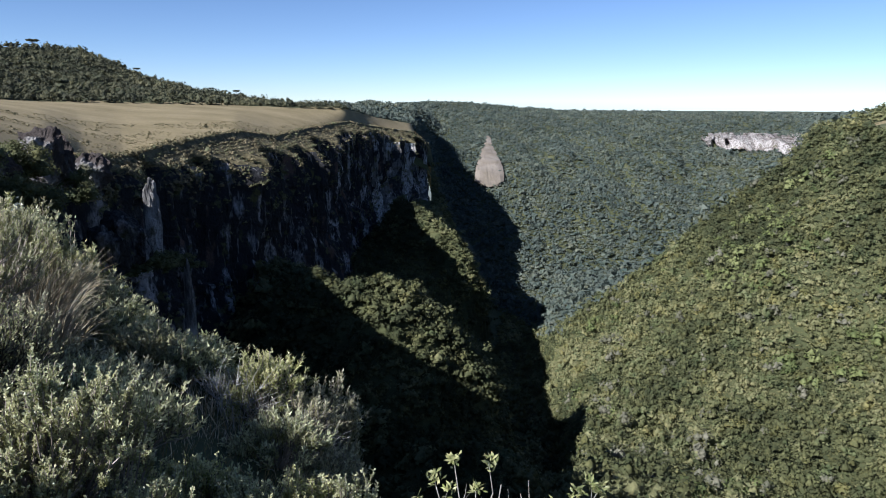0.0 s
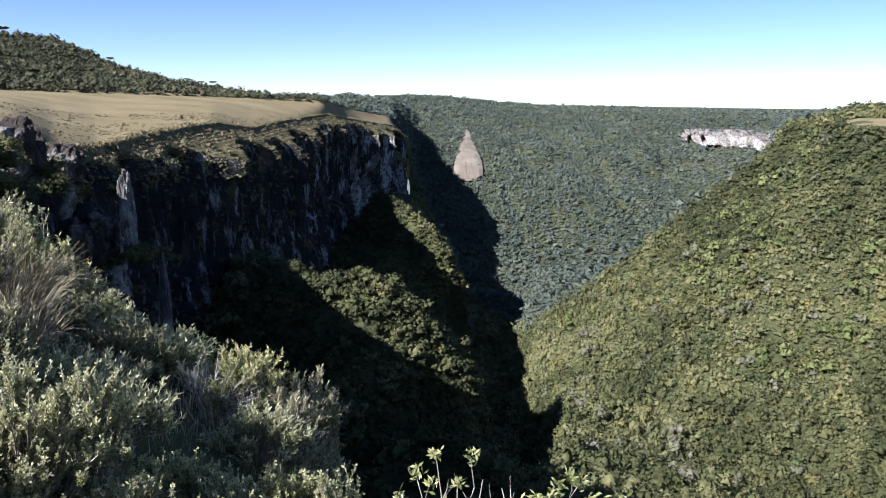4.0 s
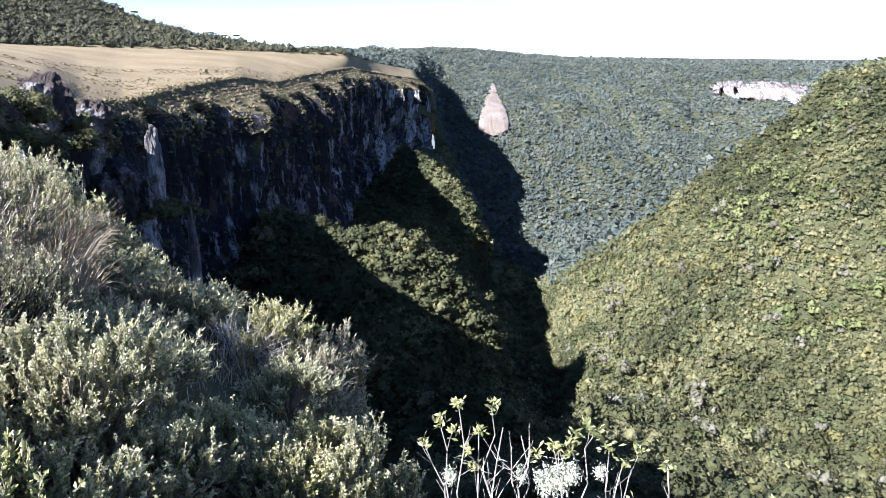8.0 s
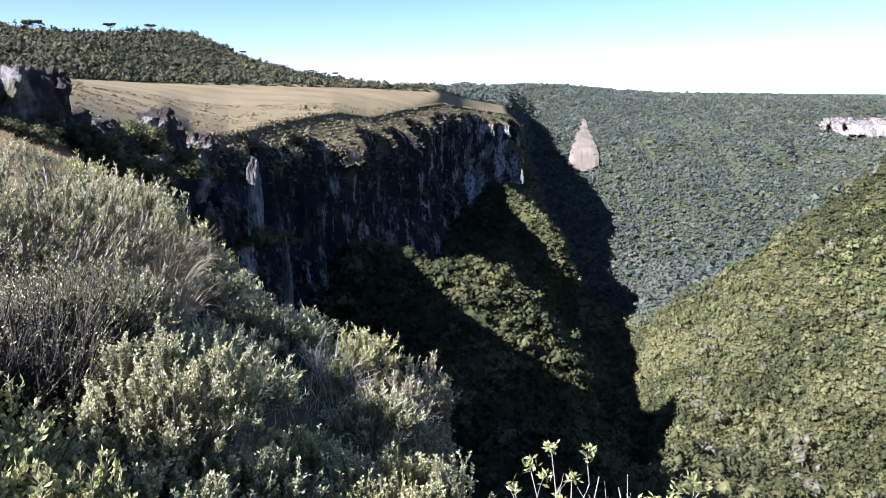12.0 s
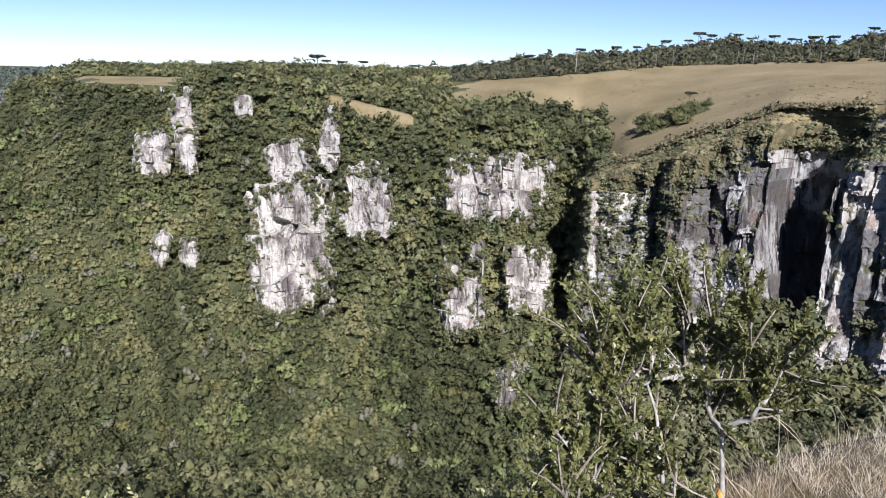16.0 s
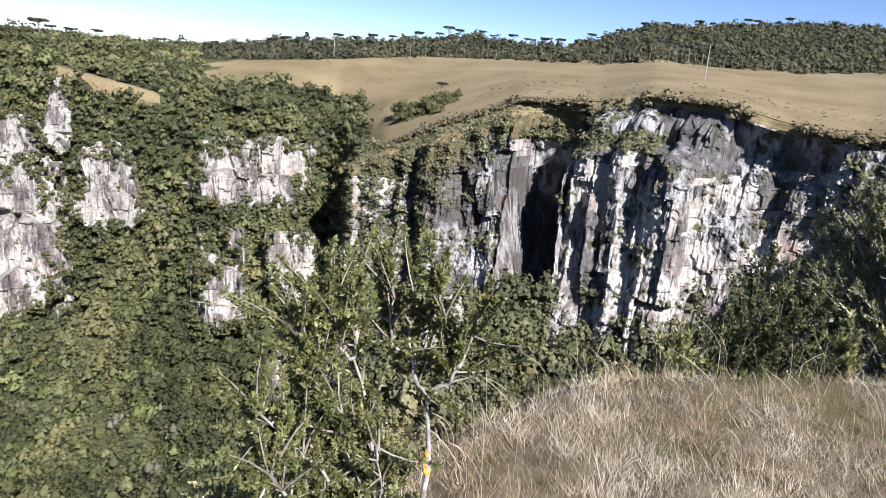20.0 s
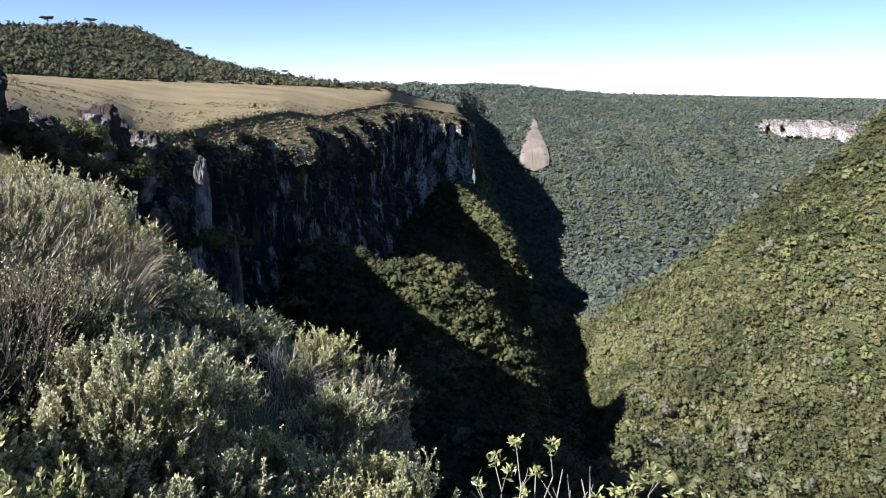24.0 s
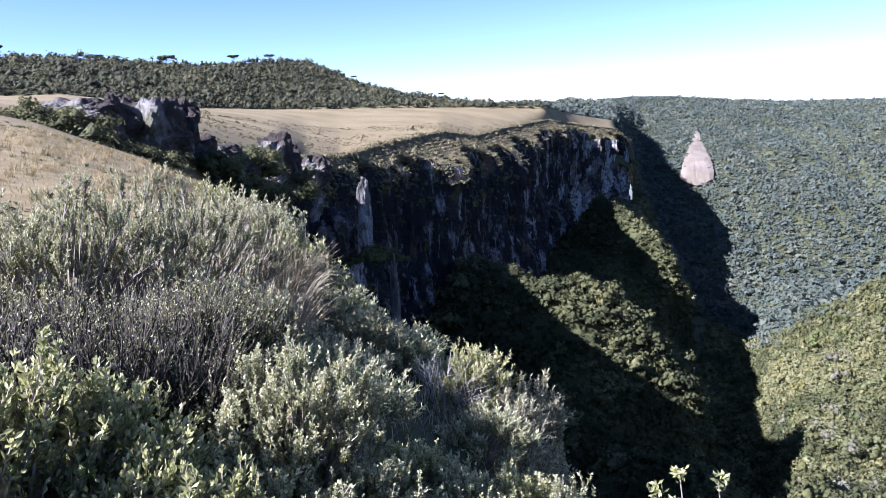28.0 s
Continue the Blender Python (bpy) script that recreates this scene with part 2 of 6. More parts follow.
# ---- the plan: lines of the land as (azimuth, distance, height from the eye) ----
EDGE = [(-180, 8, -1.6), (-54, 8, -1.6), (-40, 8, -1.9), (-30, 8, -2.4), (-21, 8, -3.0), (-14, 7.4, -3.5), (-10, 6.4, -3.8), (-5, 4.8, -3.6), (0, 4.0, -3.3), (20, 3.5, -2.9), (45, 2.6, -2.6), (70, 2.4, -2.3),
        (79, 2.75, -2.15), (84.5, 3.2, -2.0), (88, 3.55, -1.95), (93.8, 4.15, -1.9), (97.6, 4.6, -1.9), (103.4, 5.1, -1.9), (110, 5.55, -1.9), (118.6, 6.3, -1.9), (126, 9, -1.9), (131, 26, -1.8), (136, 44, -1.7), (145, 20, -1.6), (180, 8, -1.6)]
TOE = [(-180, 15, -1.0), (-54, 14, -1.0), (-47, 14, -1.3), (-40, 14, -1.6), (-36, 14, -2.5), (-33, 14, -4), (-30, 16, -12), (-25, 17, -26),
       (-14, 18, -34), (0, 18, -36), (40, 14, -30), (80, 14, -25), (100, 16, -20), (115, 18, -11), (126, 30, -6), (131, 46, -4.5), (136, 58, -4), (145, 30, -1.2), (180, 15, -1)]
VALLEY = [(-180, 25, 0), (-54, 25, -0.3), (-47, 25, -0.8), (-40, 25, -1.9), (-36, 30, -3), (-33, 34, -12), (-30, 40, -30), (-27.8, 45, -42), (-25, 50, -55), (-21, 60, -70), (-16.7, 80, -85), (-8, 140, -110), (0, 230, -138), (5, 255, -154), (10, 262, -156), (11.4, 250, -148), (13.2, 212, -111), (20, 216, -116), (39, 215, -128), (52, 180, -118), (66, 155, -100), (79, 135, -86), (92, 115, -74), (101, 102, -64), (111, 88, -48), (120, 70, -30), (126, 60, -20), (132, 70, -14), (145, 60, -1), (180, 25, 0)]
FOOT = [(-180, 40, 1), (-54, 42, 1.2), (-47, 40, -0.5), (-40, 42, -2.6), (-36, 45, -6), (-33, 62, -16), (-30, 95, -42), (-27.8, 135, -60), (-25, 168, -78), (-21, 210, -90), (-16.7, 266, -98), (-13.9, 315, -102), (-8, 474.9, -106.3), (-2.5, 598.9, -83.7), (-0.4, 600, -88), (1, 560, -116), (2.3, 500, -134), (4, 420, -157), (7.6, 390, -161), (9, 380, -158), (10.3, 330, -134), (15.2, 290, -120), (23.4, 285, -105), (38.9, 270, -100), (52, 240, -85), (60, 215, -72), (66, 200, -75), (71, 210, -75), (75, 176, -68), (79, 166, -60), (86, 156, -58), (88.5, 163, -57), (92, 163, -56), (101, 156, -54), (106, 153, -48), (111, 150, -35), (120, 150, -22), (132, 106, -12), (145, 100, 0), (180, 40, 1)]
RIM = [(-180, 60, 2.5), (-54, 60, 2.4), (-47, 60, 0.6), (-40, 50, -1), (-36, 55, -3), (-30, 118, -7.4), (-27.8, 160, -11.2), (-25, 195, -13.3), (-21, 238, -12.5), (-16.7, 295, -11.8), (-13.9, 345, -16.3), (-8, 512, -14.5), (-2.5, 631.1, -27.4), (-1.2, 644, -38.6), (-0.4, 628, -82), (1, 600, -112), (2.3, 560, -130), (4, 520, -158), (7.6, 480, -162), (9, 440, -156), (10.3, 362, -125), (12, 366, -113), (15.2, 370, -100), (19.5, 385, -75.5), (23.4, 400, -51), (27, 415, -30.5), (28.6, 410, -17), (32.7, 380, -12)]
RIM += [(38.9, 330, -11), (45, 300, -7), (52, 270, -12.5), (60, 245, -20), (66, 240, -18), (71, 270, -28), (75, 205, -23), (79, 200, -15.5), (86, 190, -5.5),
        (92, 183, -4), (96, 178, -1), (101, 172, -1.2), (106, 168, -4), (111, 163, -5.4), (115, 168, -3), (120, 165, -0.6), (126, 135, 2.2), (132, 115, 2.4),
        (145, 110, 2.5), (180, 60, 2.5)]
BACK = [(-180, 350, 9), (-45, 330, 9), (-36, 340, 2), (-30, 423.5, 0), (-14, 499.5, -3.5), (-8, 526.5, -6.8), (-2.5, 690, -22.5), (-1.2, 760, -90), (-0.4, 740, -120), (1, 690, -140), (4, 620, -152), (7.6, 610, -154), (23.4, 650, -160), (27, 660, -140), (28.6, 520, -22), (32.7, 480, -8), (45, 400, -4), (60, 350, -6), (71, 340, 1), (79, 385, 7), (92, 350, 10), (96, 340, 13), (106, 345, 13), (120, 370, 21), (132, 380, 26), (145, 380, 26), (180, 350, 9)]
TOP = [(-180, 550, 38), (-45, 540, 38), (-36, 540, 31), (-30, 659.4, 41.1), (-27, 735.8, 43.2), (-23, 729, 18.9), (-18.6, 715.5, 4.1), (-14, 810, -6.8), (-11.5, 1100, -14), (-8, 1400, -22),
       (-6.5, 1400, -17), (-4, 1400, -10), (-1, 1400, -4), (1.5, 1400, -6), (5, 1400, -14), (10, 1400, -23), (27, 1300, -26), (28.6, 1200, -26), (32.7, 800, -14), (45, 700, -9), (60, 600, -2), (67, 480, 7),
       (74, 460, 13), (82, 480, 22), (88.6, 500, 20), (90, 520, 26), (92, 540, 33), (95, 570, 45), (105, 605, 57), (112, 610, 57), (130, 610, 55), (180, 550, 38)]
FAR = [(-180, 4500, 20), (-10, 4500, -60), (30, 4500, -60), (60, 4500, 0), (180, 4500, 20)]
LINES = [EDGE, TOE, VALLEY, FOOT, RIM, BACK, TOP, FAR]
# crests of ridges that run out from the left wall: (azimuth, distance, height), and how steeply they fall away
SPURS = [([(-14, 235, -52), (-11.5, 208, -47.5), (-8.6, 200, -51), (-4.5, 200, -49), (-0.8, 200, -57.5), (4.2, 200, -79)], 1.2),
         ([(-3.6, 480, -60), (-1, 440, -68), (1.2, 424, -80), (2.0, 416, -90)], 1.9), ([(0.4, 156, -82.5), (4.6, 156, -82.5), (8, 156, -90)], 1.0)]


def line(k, az):
    c = LINES[k]
    a = [p[0] for p in c]
    return np.interp(az, a, [p[1] for p in c]), np.interp(az, a, [p[2] for p in c])


def plan(az, r):
    a = np.radians(az)
    return r * np.sin(a), r * np.cos(a)


def land(az, p):
    """A place on the land: azimuth, and how far along the lines (0 the eye's foot, 1 EDGE, 2 TOE ... 8 FAR)."""
    az, p = np.broadcast_arrays(np.asarray(az, float), np.asarray(p, float))
    rs, zs = [np.full(az.shape, 0.0)], [np.full(az.shape, -1.62)]
    for k in range(8):
        r, z = line(k, az)
        rs.append(r)
        zs.append(z)
    rs, zs = np.stack(rs), np.stack(zs)
    k = np.clip(np.floor(p).astype(int), 0, 7)
    f = p - k
    pick = lambda s, i: np.take_along_axis(s, i[None], 0)[0]
    r = pick(rs, k) * (1 - f) + pick(rs, k + 1) * f
    z = pick(zs, k) * (1 - f) + pick(zs, k + 1) * f
    x, y = plan(az, r)
    rough = np.clip((r - 12) / 60, 0, 1)
    flat = np.where((p > 5) & (p < 6), 0.05, 1.0)
    z = z + rough * flat * (fbm(x / 40, y / 40, 3.3) - 0.5) * 5 * np.clip(np.abs(p - 5) * 3, 0, 1)
    z = z + np.clip((r - 500) / 300, 0, 1) * (fbm(x / 160, y / 160, 9.1) - 0.5) * 40 * np.clip(np.minimum(p - 6, 7 - p) * 2.2, 0, 1) * (p > 6)
    gully = np.abs(fbm(az * 0.3 + p * 3.1, p * 2.2 - az * 0.05, 21.0, 2) - 0.5) * 4
    z = z + np.minimum(gully - 0.6, 0) * 22 * np.clip(np.minimum(p - 6.05, 6.9 - p) * 3, 0, 1) * (az > -9) * (az < 30) * np.clip((np.abs(az - 4) - 2.5) / 2, 0, 1)
    for crest, fall in SPURS:
        for k, ((a0, d0, z0), (a1, d1, z1)) in enumerate(zip(crest, crest[1:])):
            x0, y0 = plan(a0, d0)
            x1, y1 = plan(a1, d1)
            t = ((x - x0) * (x1 - x0) + (y - y0) * (y1 - y0)) / ((x1 - x0) ** 2 + (y1 - y0) ** 2)
            past = np.clip(t - 1, 0, 9) * math.hypot(x1 - x0, y1 - y0)
            t = np.clip(t, 0, 1)
            q = np.hypot(x - x0 - t * (x1 - x0), y - y0 - t * (y1 - y0))
            top = z0 + (z1 - z0) * t - np.hypot(q, 4) * fall - past * 2.5
            z = np.where((p > 2.05) & (p < 4.0), np.maximum(z, top), z)
    return x, y, z


def ground_sheet():
    az = np.concatenate([np.arange(-180, -66, 3.0), np.arange(-66, 140, 0.33), np.arange(140, 181, 2.5)])
    ps = np.concatenate([[0.001], np.linspace(0.1, 1, 24, endpoint=False), np.linspace(1, 2, 14, endpoint=False), np.linspace(2, 3, 20, endpoint=False),
                         np.linspace(3, 4, 44, endpoint=False), np.linspace(4, 5, 24, endpoint=False), np.linspace(5, 6, 40, endpoint=False),
                         np.linspace(6, 7, 36, endpoint=False), np.linspace(7, 8, 6)])
    a, p = np.meshgrid(az, ps)
    x, y, z = land(a, p)
    f = grid_faces(len(ps), len(az))
    ca, cp = a.ravel()[f].mean(1), p.ravel()[f].mean(1)
    cx, cy = x.ravel()[f].mean(1), y.ravel()[f].mean(1)
    wob = (fbm(cx / 22, cy / 22, 4.4, 4) - 0.5)
    ca = ca + wob * 9 * (cp > 4.5)
    grass = (cp < 1.0) | ((ca < -34) & (cp < 6)) | ((cp > 5) & (cp < 6) & (ca < -1)) | ((cp > 5) & (cp < 6) & (ca > 72)) | ((ca > 124) & (cp < 3))
    grass |= (ca > 61) & (cp > 5.45) & (cp < 6)
    index = np.where(grass, 0, 1)
    index[(cp < 1.0)] = 2
    index[(cp < 2.0) & (cp > 0.4) & (ca > -36) & (ca < 84)] = 1
    index[((cp > 4.93) & (cp < 5.04) & (ca > 50.6) & (ca < 57.4)) | ((cp > 4.98) & (cp < 5.5) & (ca > 32) & (ca < 39))] = 0
    behind_wall = (cp > 4.0) & (cp < 5.0) & (((ca > -31.2) & (ca < -1.1)) | ((ca > 73.4) & (ca < 132.6)))
    f, index = f[~behind_wall], index[~behind_wall]
    return tagged(new("ground", mesh_from("ground", np.stack([x, y, z], -1).reshape(-1, 3), f[:, ::-1], [GRASS, FLOOR, SOIL], index, smooth=True)),
                  "dry grassland above forested canyon slopes", "ground", kind="structure")


ground_sheet()


def cliff(name, az0, az1, step, material, label, seed, proud=3.0, other=None, split=0.0, after=False, prism=0.0, rows=90, bulge=((-180, 0), (180, 0)), where=((-180, 1), (180, 1)), tear=1.0, lip=0.0, tier=0.0):
    """A rock wall from the foot line to the rim line, with buttresses, columns, ledges and clefts."""
    a = np.linspace(az0, az1, 3000)
    rx, ry = plan(a, line(4, a)[0])
    s = np.concatenate([[0], np.cumsum(np.hypot(np.diff(rx), np.diff(ry)))])
    n = int(s[-1] / step)
    ss = np.linspace(0, s[-1], n)
    a = np.interp(ss, s, a)
    (rr, rz), (fr, fz) = line(4, a), line(3, a)
    rx, ry = plan(a, rr)
    fx, fy = plan(a, fr)
    tx, ty = np.gradient(rx), np.gradient(ry)
    k = np.ones(41) / 41
    tx, ty = (np.convolve(np.pad(v, 20, mode="edge"), k, "valid") for v in (tx, ty))
    ox, oy = ty, -tx
    flip = np.sign(ox * (fx - rx) + oy * (fy - ry))
    nrm = np.hypot(ox, oy) * flip
    ox, oy = ox / nrm, oy / nrm
    u = np.linspace(0, 1, rows)[:, None]
    S, Z = np.broadcast_to(ss, (rows, n)), rz + (fz - 4 - rz) * u
    g = u * 0.35 + 0.65 * np.clip(u * 1.6 - 0.6, 0, 1) ** 2
    X, Y = rx + (fx - rx) * g, ry + (fy - ry) * g
    warp = (fbm(S / 9, Z / 14, seed + 5.0) - 0.5) * 2.2
    big = (fbm((S + warp) / 17, Z / 90, seed, 2) - 0.5) * 9 * tear
    col = ((np.abs(vnoise((S + warp) / 5.0, Z / 40, seed + 1.5) - 0.5) * 2) ** 0.7 * 4.2 - 2.1) * (1 - prism)
    # upright columns with flat faces and sharp arrises, some broken off part of the way down
    col = col + prism * ((cells(S + warp * 0.8, Z + 500, 8.5, 60.0, int(seed) + 5) - 0.5) * 5.0 + (cells(S + warp * 0.8 + 3, Z + 500, 4.2, 30.0, int(seed) + 6) - 0.5) * 2.2)
    blk = (np.floor(vnoise((S + warp * 0.5) / 3.2, Z / 7.0, seed + 2.5) * 6) / 6 - 0.4) * 2.6 + (fbm(S / 1.1, Z / 2.2, seed + 3.5, 3) - 0.5) * 1.1
    blk = blk + (cells(S + warp, Z + warp * 2, 4.6, 12.0, int(seed)) - 0.45) * 2.6 + (cells(S + warp * 0.7, Z + warp, 2.0, 4.4, int(seed) + 1) - 0.45) * 1.0
    crack = np.clip(0.16 - np.abs(vnoise((S + warp) / 11, Z / 120, seed + 7.5) - 0.5), 0, 1) * -26
    swell = np.interp(a, [q[0] for q in bulge], [q[1] for q in bulge]) * np.clip(u * 3, 0, 1)
    ledge = (np.floor(Z / 11 + 2.5 * vnoise(S / 9, 0, seed + 4.5)) * 11 - Z) * 0.07
    d = (proud + big + col * tear + blk + crack * tear + ledge) * np.clip(u * 9, 0.12, 1) * np.clip(S / 40, 0.15, 1)
    # a sloping bench of turf below the rim, drawn back between the buttresses; an upper tier that stands back
    reach = lip * (0.15 + 1.3 * vnoise(ss / 12, 0, seed + 8.5)) * np.interp(a, [q[0] for q in where], [q[1] for q in where])
    share = np.clip(0.56 * reach / (rz - fz), 0.02, 0.3)
    if lip:
        d = d * np.clip((u - share * 0.6) * 14, 0.12, 1)
    d = d + swell + reach * np.clip(u / share, 0, 1)
    d = d + tier * np.interp(a, (90.5, 91.5, 104, 108), (0, 1, 0.8, 0)) * (0.4 + vnoise(S / 11, 0, seed + 9.5)) * np.clip((u - 0.15 - 0.05 * vnoise(S / 8, 0, seed + 10.5)) * 26, 0, 1)
    Zt = Z + (fbm(S / 6, 0, seed + 6.5) - 0.5) * 1.8 * (1 - np.clip(u * 6, 0, 1))
    d[0] = -1.3
    Zt = Zt - 0.5
    Zt[0] = rz + 0.05
    d[1:] = np.maximum(d[1:], -0.3 - 22 * np.clip(u[1:] - 0.05, 0, 1))
    d[1:6] = np.maximum(d[1:6], np.array([0.4, 0.7, 0.9, 1.0, 1.1])[:, None] + 0.9 * vnoise(S[1:6] / 2.5, Z[1:6] / 3, seed + 17.0))
    Zt[1] = np.maximum(Zt[1], rz - 0.3)
    V = np.stack([X + ox * d, Y + oy * d, Zt], -1).reshape(-1, 3)
    turf = np.repeat(np.arange(rows - 1), n - 1) < 1 + (rows * np.tile(share[:-1] * (0.8 + 0.4 * vnoise(ss[:-1] / 4, 0, seed)), rows - 1) if lip else 0)
    index = turf.astype(int)
    if other:
        here = np.tile(a[:-1], rows - 1) + (np.repeat(np.arange(rows - 1), n - 1) / rows - 0.5) * 1.5
        face = fbm(np.tile(ss[:-1], rows - 1) / 9, np.repeat(np.arange(rows - 1), n - 1) / 26, seed + 12.0, 3)
        index[(index == 0) & ((here < split) != after) & (face < 0.53)] = 2
        if not after:
            high = np.repeat(np.arange(rows - 1), n - 1) / rows
            sat = np.tile(ss[:-1], rows - 1)
            veg = fbm(sat / 11, high * 5, seed + 31.0, 4)
            index[(index != 1) & (here < 86.8) & (high > 0.15) & (veg > 0.57)] = 4
            index[(index != 1) & (high < 0.06 + 0.2 * np.tile(vnoise(ss[:-1] / 7, 0, seed + 3), rows - 1)) & (here < 91.0)] = 3
            index[(index == 0) & (here > 90.0) & (high > 0.2) & (fbm(sat / 8, high * 6, seed + 33.0, 3) > 0.46)] = 4
    mats = [material, BENCH if after else GRASS, other or material, BENCH, CHALK]
    faces = grid_faces(rows, n)
    top = np.repeat(np.arange(rows - 1), n - 1) < 1

    def piece(label, f, i):
        used, inv = np.unique(f, return_inverse=True)
        return new(label, mesh_from(label, V[used], inv.reshape(-1, 4), mats, i))

    root = tagged(piece(name, faces[top], index[top]), label, "cliff", kind="structure")
    g = np.random.default_rng(int(seed))
    cuts = np.cumsum(g.uniform(6, 13, 400))
    column = np.searchsorted(cuts, np.tile(ss[:-1], rows - 1))
    for q in np.unique(column):
        here = (column == q) & ~top
        piece("rock_column", faces[here], index[here]).parent = root
    return root, V.reshape(rows, n, 3)


_, LEFT_V = cliff("cliff_wall_left", -31.5, -0.9, 0.7, SHADED_ROCK, "dark basalt cliff with pale streaks below dry grassland, shade added to its colour", 3.0, tear=1.8, lip=13.0, where=((-31.5, 0.05), (-25, 0.55), (-20, 1), (0, 1)), other=PALE, split=-7.0, after=True)
cliff("cliff_wall_dark", 118.5, 133, 0.6, SHADED_ROCK, "dark shaded basalt cliff below the grassland", 23.0, tear=0.8)
_, RIGHT_V = cliff("cliff_wall_right", 73, 119.5, 0.4, PALE, "pale streaked basalt cliff with shrubs on its ledges", 11.0, tear=0.95, tier=5.5, lip=8.0, where=((73, 0.3), (75.5, 1), (85, 1), (88, 0.5), (90.5, 0.0)), prism=0.85, rows=140, other=BROWN, split=91.8,
                   bulge=((73, 0), (86.9, 2), (87.4, -17), (91.0, -19), (91.6, 4), (103, 3), (109, 2), (111, 0), (118, 0), (119.5, -4)))


# ---- trees ----
def ico(sub):
    bm = bmesh.new()
    bmesh.ops.create_icosphere(bm, subdivisions=sub, radius=1)
    v = np.array([q.co[:] for q in bm.verts])
    f = np.array([[q.index for q in g.verts] for g in bm.faces])
    bm.free()
    return v, f


def crown_shape(seed, sub, clumps, size, rng):
    """A lumpy crown with leaf clumps standing off it: verts, triangles."""
    v, f = ico(sub)
    n = fbm(v[:, 0] * 1.7 + seed * 9, v[:, 1] * 1.7, v[:, 2] * 1.7 + seed, 2)
    v = v * (0.62 + 0.7 * n)[:, None] * (1, 1, 0.78)
    f = f[v[f].mean(1)[:, 2] > -0.35]
    if not clumps:
        return v, f
    d = rng.normal(size=(clumps, 3))
    d[:, 2] = np.abs(d[:, 2]) * 1.1 - 0.35
    d /= np.linalg.norm(d, axis=1)[:, None]
    rad = 0.62 + 0.7 * fbm(d[:, 0] * 1.7 + seed * 9, d[:, 1] * 1.7, d[:, 2] * 1.7 + seed, 2)
    c = d * (rad * rng.uniform(0.92, 1.14, clumps))[:, None] * (1, 1, 0.78)
    w = d + rng.normal(size=(clumps, 3)) * 0.6 + (0, 0, 0.3)
    w /= np.linalg.norm(w, axis=1)[:, None]
    e = np.cross(w, rng.normal(size=(clumps, 3)))
    e /= np.linalg.norm(e, axis=1)[:, None]
    h = np.cross(w, e)
    k = size * rng.uniform(0.6, 1.3, clumps)[:, None]
    q = np.stack([c - e * k, c + h * k * 0.8, c + e * k, c - h * k * 0.8], 1).reshape(-1, 3)
    base = len(v) + np.arange(clumps)[:, None] * 4
    t = np.concatenate([base + (0, 1, 2), (base + (0, 2, 3))[::2]])
    return np.concatenate([v, q]), np.concatenate([f, t])


rng = np.random.default_rng(5)
CROWNS = [crown_shape(k, 2, 36, 0.26, rng) for k in range(8)]


